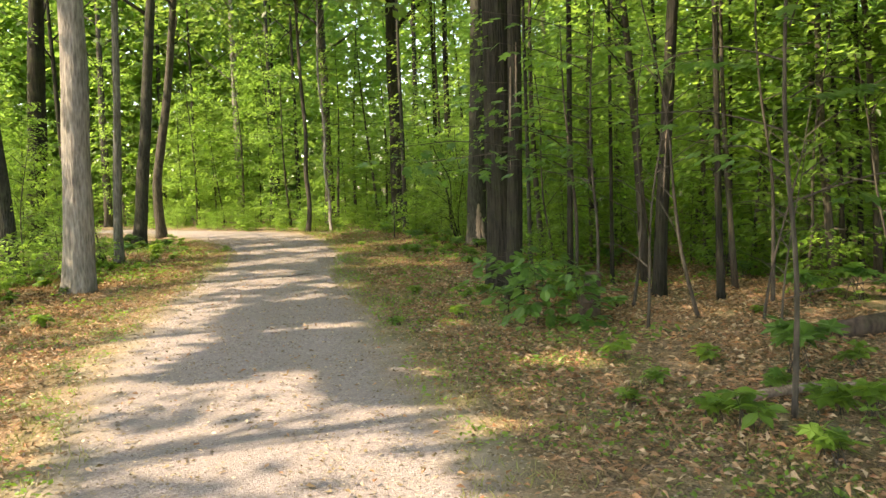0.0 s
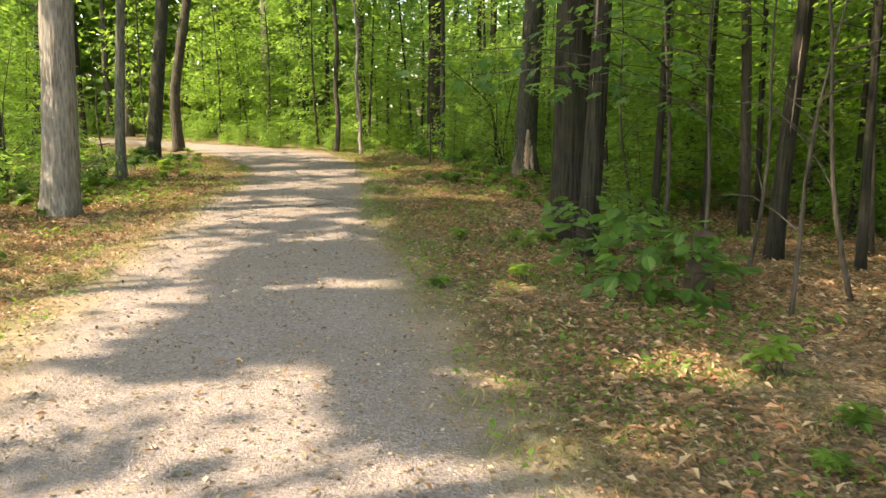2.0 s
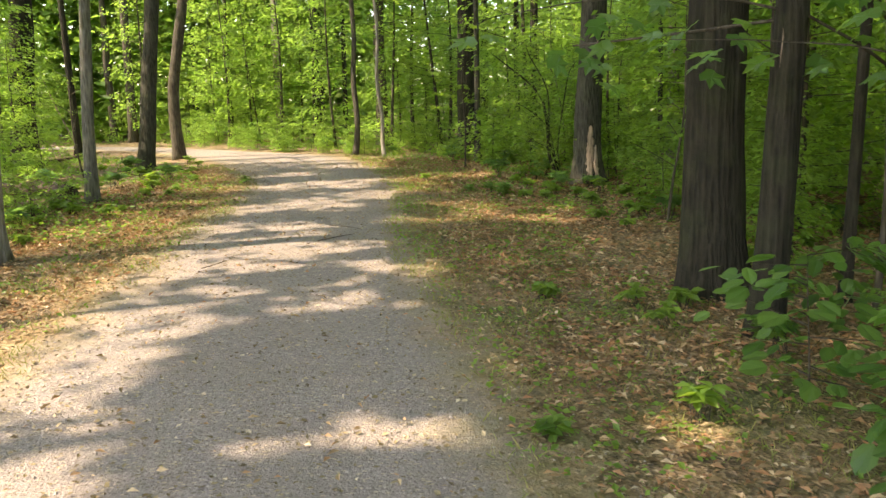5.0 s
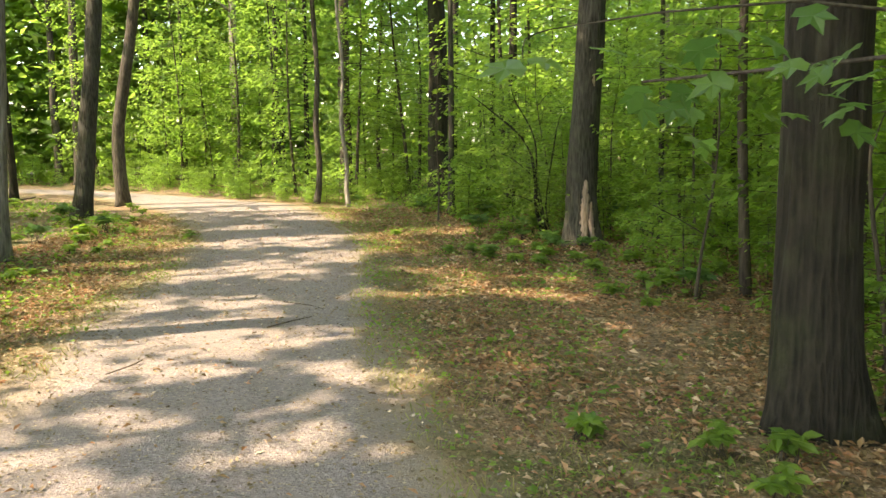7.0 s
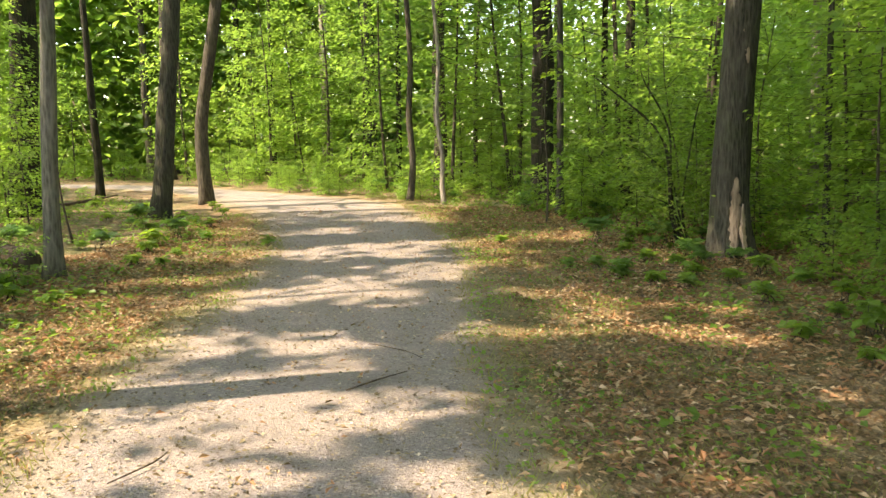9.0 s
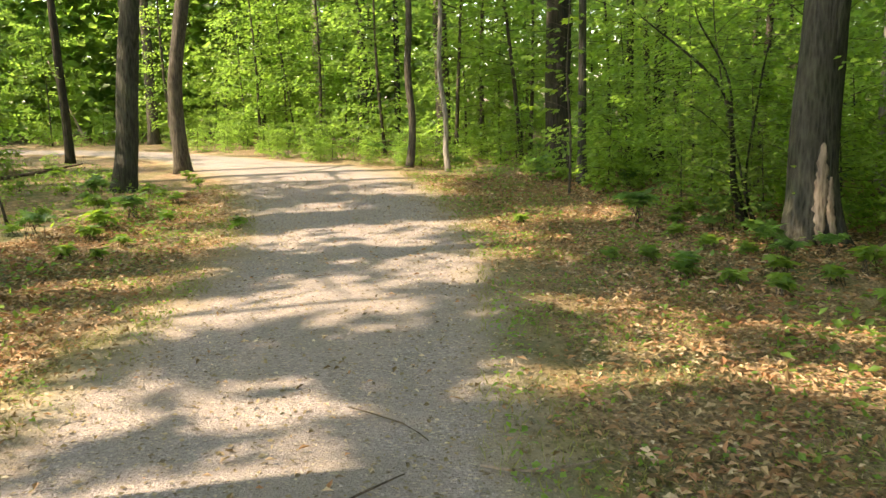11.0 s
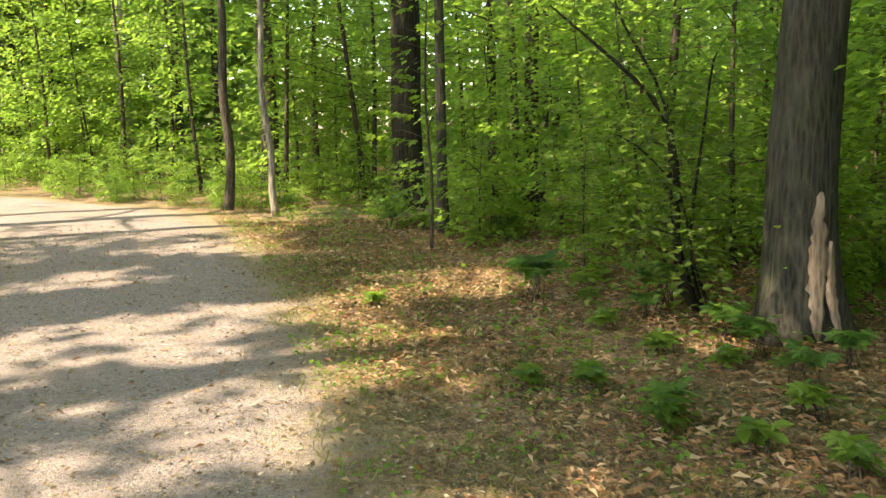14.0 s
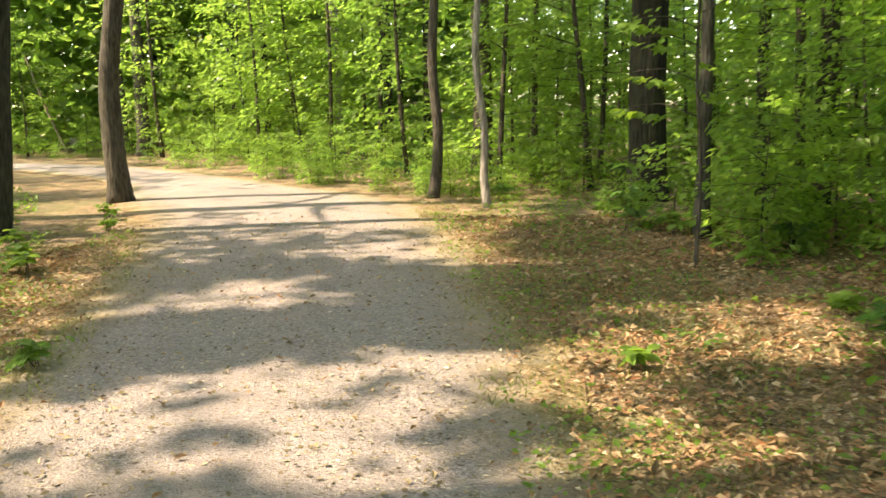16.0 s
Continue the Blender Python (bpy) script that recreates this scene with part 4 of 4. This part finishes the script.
# ---- single plants and wood beside the path ----
def broad_plant(x, y, tall, spread, sprays, per, leaf, label, seed):
    p = sapling(seed, tall, spread, sprays, per, leaf, ROUND, LEAF_NEAR, label, "", 0.12, "shrub", "shrub", True)
    p.matrix_basis = pose(x, y, height(x, y) - 0.02)


broad_plant(0.95, 8.9, 0.72, 0.42, 18, 8, 0.12, "broad-leaved glossy green shrub at the path's edge", 61)
broad_plant(1.38, 8.75, 0.58, 0.36, 14, 8, 0.12, "low broad-leaved green shrub beside the path", 62)
broad_plant(0.72, 9.8, 0.75, 0.45, 14, 7, 0.11, "leafy green shrub near the big tree", 63)
broad_plant(1.45, 11.3, 0.6, 0.3, 9, 7, 0.12, "leafy green shrub at the big tree's foot", 64)


def leafy_branch(x, y, tall, reach, sprays, label, seed, leaf=LEAF_NEAR):
    """A young maple by the path that holds wide leaves out at head height."""
    r = np.random.default_rng(seed)
    tree = thing("young_maple", x, y, height(x, y) - 0.02, label, "young tree", "")
    pts = [(0, 0, 0), (0.02, 0.0, 0.9), (-0.03, 0.03, 1.8), (0.0, 0.05, 2.8), (0.05, 0.02, tall)]
    part("stem", tube("stem", pts, [0.02, 0.017, 0.014, 0.01, 0.004], BARK_TWIG, 8, 0.2), tree)
    at, axis, normal = [], [], []
    for k in range(sprays):
        h = 1.35 + (tall - 1.5) * k / sprays
        a = math.pi + r.normal(0, 0.7) if k % 3 else r.uniform(0, 6.3)
        n = reach * r.uniform(0.6, 1.1)
        d = Vector((math.cos(a), math.sin(a), 0))
        root, tip = Vector((0, 0.02, h)), Vector((0, 0.02, h)) + d * n + Vector((0, 0, 0.16 * n))
        bow = root.lerp(tip, 0.5) + Vector((0, 0, 0.08))
        part("branch", tube("branch", [root, bow, tip], [0.007, 0.005, 0.002], BARK_TWIG, 5), tree)
        for s in np.linspace(0.25, 1.0, 6):
            q = root.lerp(tip, s)
            for side in (-1, 1):
                w = a + side * r.uniform(0.6, 1.2)
                at.append(q + Vector((math.cos(w) * 0.05, math.sin(w) * 0.05, -0.02)))
                axis.append((math.cos(w), math.sin(w), r.uniform(-0.6, 0.0)))
                normal.append((r.normal(0, 0.3), r.normal(0, 0.3), 1))
    loose_leaves(tree, MAPLE, at, axis, normal, r.uniform(0.10, 0.17, len(at)), leaf)


leafy_branch(1.75, 9.9, 3.4, 1.55, 14, "slender young maple with wide lobed leaves held over the verge", 71)
leafy_branch(-1.42, 25.6, 3.6, 0.85, 14, "young maple with hanging bright leaves", 73, LEAF_HERB)
leafy_branch(2.12, 5.25, 3.6, 1.1, 10, "bare-stemmed young maple on the leaf litter", 74)


def overhanging_maple():
    """A young maple at the big tree's side, with one long level bough over the verge."""
    x, y = 1.75, 11.5
    r = np.random.default_rng(75)
    tree = thing("young_maple", x, y, height(x, y) - 0.02, "young maple whose long bough hangs broad green leaves over the verge", "young tree")
    part("stem", tube("stem", [(0, 0, 0), (0.03, 0, 0.9), (-0.02, -0.02, 1.7), (-0.1, -0.05, 2.6), (-0.12, 0, 3.6)], [0.026, 0.023, 0.019, 0.013, 0.004], BARK_TWIG, 8, 0.2), tree)
    at, axis, normal = [], [], []
    for pts in ([(0, -0.02, 1.65), (-0.7, -0.5, 1.95), (-1.6, -0.65, 2.08), (-2.5, -0.7, 1.98)], [(-0.03, -0.03, 1.9), (-0.5, -0.8, 2.15), (-0.9, -1.5, 2.2)], [(-0.7, -0.5, 1.95), (-1.3, -0.15, 1.9), (-2.0, 0.1, 1.85)]):
        part("bough", tube("bough", pts, [0.012, 0.009, 0.006, 0.002][:len(pts)], BARK_TWIG, 6), tree)
        total = sum((Vector(b) - Vector(a)).length for a, b in zip(pts, pts[1:]))
        for k in range(int(total * 8)):
            s = 0.3 + 0.7 * (k + r.uniform(0, 1)) / (total * 8)
            q = Vector([np.interp(s * (len(pts) - 1), range(len(pts)), [p[i] for p in pts]) for i in range(3)])
            w = r.uniform(0, 6.3)
            at.append(q + Vector((math.cos(w) * 0.09, math.sin(w) * 0.09, -r.uniform(0.03, 0.28))))
            axis.append((math.cos(w), math.sin(w), r.uniform(-1.0, -0.1)))
            normal.append((r.normal(0, 0.35), r.normal(0, 0.35) - 0.3, 1))
    size = list(r.uniform(0.11, 0.18, len(at)))
    part("twig", tube("twig", [(-2.5, -0.7, 1.98), (-2.6, -0.85, 1.93), (-2.62, -1.0, 1.85)], [0.003, 0.0025, 0.002], BARK_TWIG, 5), tree)
    at += [Vector((-2.62, -1.0, 1.83)), Vector((-2.58, -0.9, 1.86))]
    axis += [(-1, -0.15, -0.25), (0.8, -0.5, -0.35)]
    normal += [(0.1, -0.55, 1), (0.0, -0.3, 1)]
    loose_leaves(tree, MAPLE, at, axis, normal, size + [0.17, 0.14], LEAF_NEAR)


overhanging_maple()


def arching_shrub():
    """Dark bare stems that arch up and over towards the path, thinly leaved."""
    x, y = 0.45, 21.7
    shrub = thing("arching_shrub", x, y, height(x, y) - 0.03, "dark many-stemmed arching shrub beside the peeled tree", "shrub", "")
    r = np.random.default_rng(81)
    at, axis, normal = [], [], []
    for k, (dx, dy, top, thick) in enumerate(((-1.3, -0.5, 2.3, 0.036), (-0.55, 0.3, 2.5, 0.018), (0.25, 0.3, 2.2, 0.016), (-0.5, -0.4, 0.8, 0.013), (-0.75, -0.5, 1.5, 0.014))):
        pts = [(0.04 * k, 0.03 * k, 0), (dx * 0.18, dy * 0.2, top * 0.28), (dx * 0.42, dy * 0.5, top * 0.68), (dx * 0.75, dy, top * 0.92), (dx * 1.2, dy * 1.2, top)]
        if k == 0:
            pts = [(0, 0, 0), (-0.24, -0.15, 0.5), (-0.3, -0.28, 1.2), (-0.55, -0.35, 1.7), (-1.3, -0.5, 2.3)]
        pts = pts[:1] + [(a + r.normal(0, 0.06), b + r.normal(0, 0.06), c + r.normal(0, 0.03)) for a, b, c in pts[1:]]
        part("stem", tube("stem", pts, [thick, thick * 0.9, thick * 0.75, thick * 0.55, thick * 0.15], BARK_DARK, 8, 0.1), shrub)
        for _ in range(400):
            s = r.uniform(0.25, 1.0)
            q = [np.interp(s, (0, 0.25, 0.5, 0.75, 1), [p[i] for p in pts]) for i in range(3)]
            at.append((q[0] + r.normal(0, 0.32), q[1] + r.normal(0, 0.32), max(0.1, q[2] + r.normal(0, 0.2))))
            w = r.uniform(0, 6.3)
            axis.append((math.cos(w), math.sin(w), r.uniform(-0.5, 0.1))), normal.append((r.normal(0, 0.3), r.normal(0, 0.3), 1))
    part("foliage", scatter("foliage", OVAL, at, axis, normal, r.uniform(0.05, 0.10, len(at)), LEAF_CANOPY), shrub)


arching_shrub()


def dead_stem(x, y, tall, lx, seed):
    """A dead or leafless thin stem with short crooked twigs."""
    r = np.random.default_rng(seed)
    ob = thing("bare_sapling", x, y, height(x, y) - 0.03, "thin dark leafless stem with crooked twigs", "young tree", "bare stems of the undergrowth")
    pts = [(lx * h + 0.05 * math.sin(2.2 * h + seed), 0.04 * math.cos(1.7 * h + seed), h) for h in np.linspace(0, tall, 6)]
    rad = [(0.02 - 0.003 * k) * tall / 3.0 for k in range(6)]
    part("stem", tube("stem", pts, rad, BARK_TWIG, 7, 0.2), ob)
    for k in range(6):
        h = tall * (0.25 + 0.7 * k / 6)
        root = Vector([np.interp(h, np.linspace(0, tall, 6), [p[i] for p in pts]) for i in range(3)])
        a, n = r.uniform(0, 6.3), r.uniform(0.35, 0.9)
        d = Vector((math.cos(a), math.sin(a), 0))
        mid = root + d * n * 0.5 + Vector((0, 0, n * r.uniform(0.1, 0.5)))
        part("twig", tube("twig", [root, mid, mid + d * n * 0.5 + Vector((r.normal(0, 0.1), r.normal(0, 0.1), n * r.uniform(-0.1, 0.4)))], [0.007, 0.005, 0.002], BARK_TWIG, 5), ob)


for k, (x, y, tall, lx) in enumerate(((1.9, 8.3, 2.6, 0.12), (2.6, 8.9, 3.4, -0.15), (3.2, 8.6, 2.2, 0.2), (3.7, 9.6, 3.8, -0.06), (2.2, 10.0, 3.0, 0.05), (4.4, 10.6, 3.6, 0.1), (1.7, 13.2, 3.2, -0.08), (5.0, 9.4, 2.8, -0.2),
                                     (2.9, 7.4, 1.8, 0.1), (1.35, 16.2, 2.8, 0.06), (0.75, 24.2, 3.2, -0.1), (1.6, 23.2, 3.4, 0.08), (-7.9, 16.2, 2.6, 0.1), (-8.9, 22.6, 3.0, -0.1))):
    dead_stem(x, y, tall, lx, 90 + k)


def fallen_wood(name, points, radii, material, label, category):
    p0 = Vector(points[0])
    ob = thing(name, p0.x, p0.y, p0.z, label, category)
    part("wood", tube("wood", [Vector(p) - p0 for p in points], radii, material, 12 if radii[0] > 0.05 else 6, 0, 0.12, 3), ob)


fallen_wood("fallen_log", [(-9.6, 20.6, 0.10), (-8.6, 20.2, 0.16), (-7.7, 19.6, 0.14)], [0.14, 0.15, 0.11], DEAD_WOOD, "dark rotting log on the leaf litter", "log")
fallen_wood("fallen_log", [(-13.6, 29.2, 0.03), (-12.9, 29.8, 0.12), (-12.0, 30.2, 0.28)], [0.05, 0.04, 0.015], DEAD_WOOD, "dark fallen branch propped in the undergrowth", "branch")
fallen_wood("fallen_log", [(3.5, 7.7, 0.06), (4.2, 7.9, 0.09), (5.3, 8.0, 0.08)], [0.09, 0.11, 0.09], DEAD_WOOD, "dark decaying log in the shade", "log")
fallen_wood("fallen_log", [(1.9, 5.6, 0.03), (2.4, 5.75, 0.05), (3.0, 5.7, 0.04)], [0.035, 0.04, 0.03], BARE_WOOD, "pale dry fallen branch on the leaves", "branch")
fallen_wood("stump", [(1.55, 9.25, -0.03), (1.56, 9.27, 0.25), (1.6, 9.27, 0.5)], [0.13, 0.11, 0.09], DEAD_WOOD, "dark broken stump behind the shrub", "stump")
fallen_wood("stick", [(-2.05, 15.25, 0.045), (-1.8, 15.22, 0.04), (-1.5, 15.4, 0.04)], [0.006, 0.007, 0.004], BARE_WOOD, "thin pale bent stick on the path", "stick")
fallen_wood("stick", [(-2.75, 15.9, 0.045), (-2.45, 15.7, 0.045), (-2.3, 15.5, 0.045)], [0.004, 0.005, 0.003], DEAD_WOOD, "thin brown stick on the gravel", "stick")
fallen_wood("stick", [(-2.65, 14.7, 0.045), (-2.5, 14.95, 0.045), (-2.35, 15.15, 0.045)], [0.005, 0.006, 0.003], DEAD_WOOD, "thin dark stick on the gravel", "stick")
fallen_wood("stick", [(-3.4, 13.2, 0.045), (-3.3, 13.45, 0.05), (-3.3, 13.6, 0.045)], [0.004, 0.005, 0.003], DEAD_WOOD, "short dark stick on the gravel", "stick")
fallen_wood("leaning_branch", [(-20.0, 45.0, 0.1), (-20.9, 45.4, 1.6), (-21.8, 45.8, 3.4)], [0.045, 0.04, 0.02], BARE_WOOD, "pale dead branch leaning in the wood", "branch")
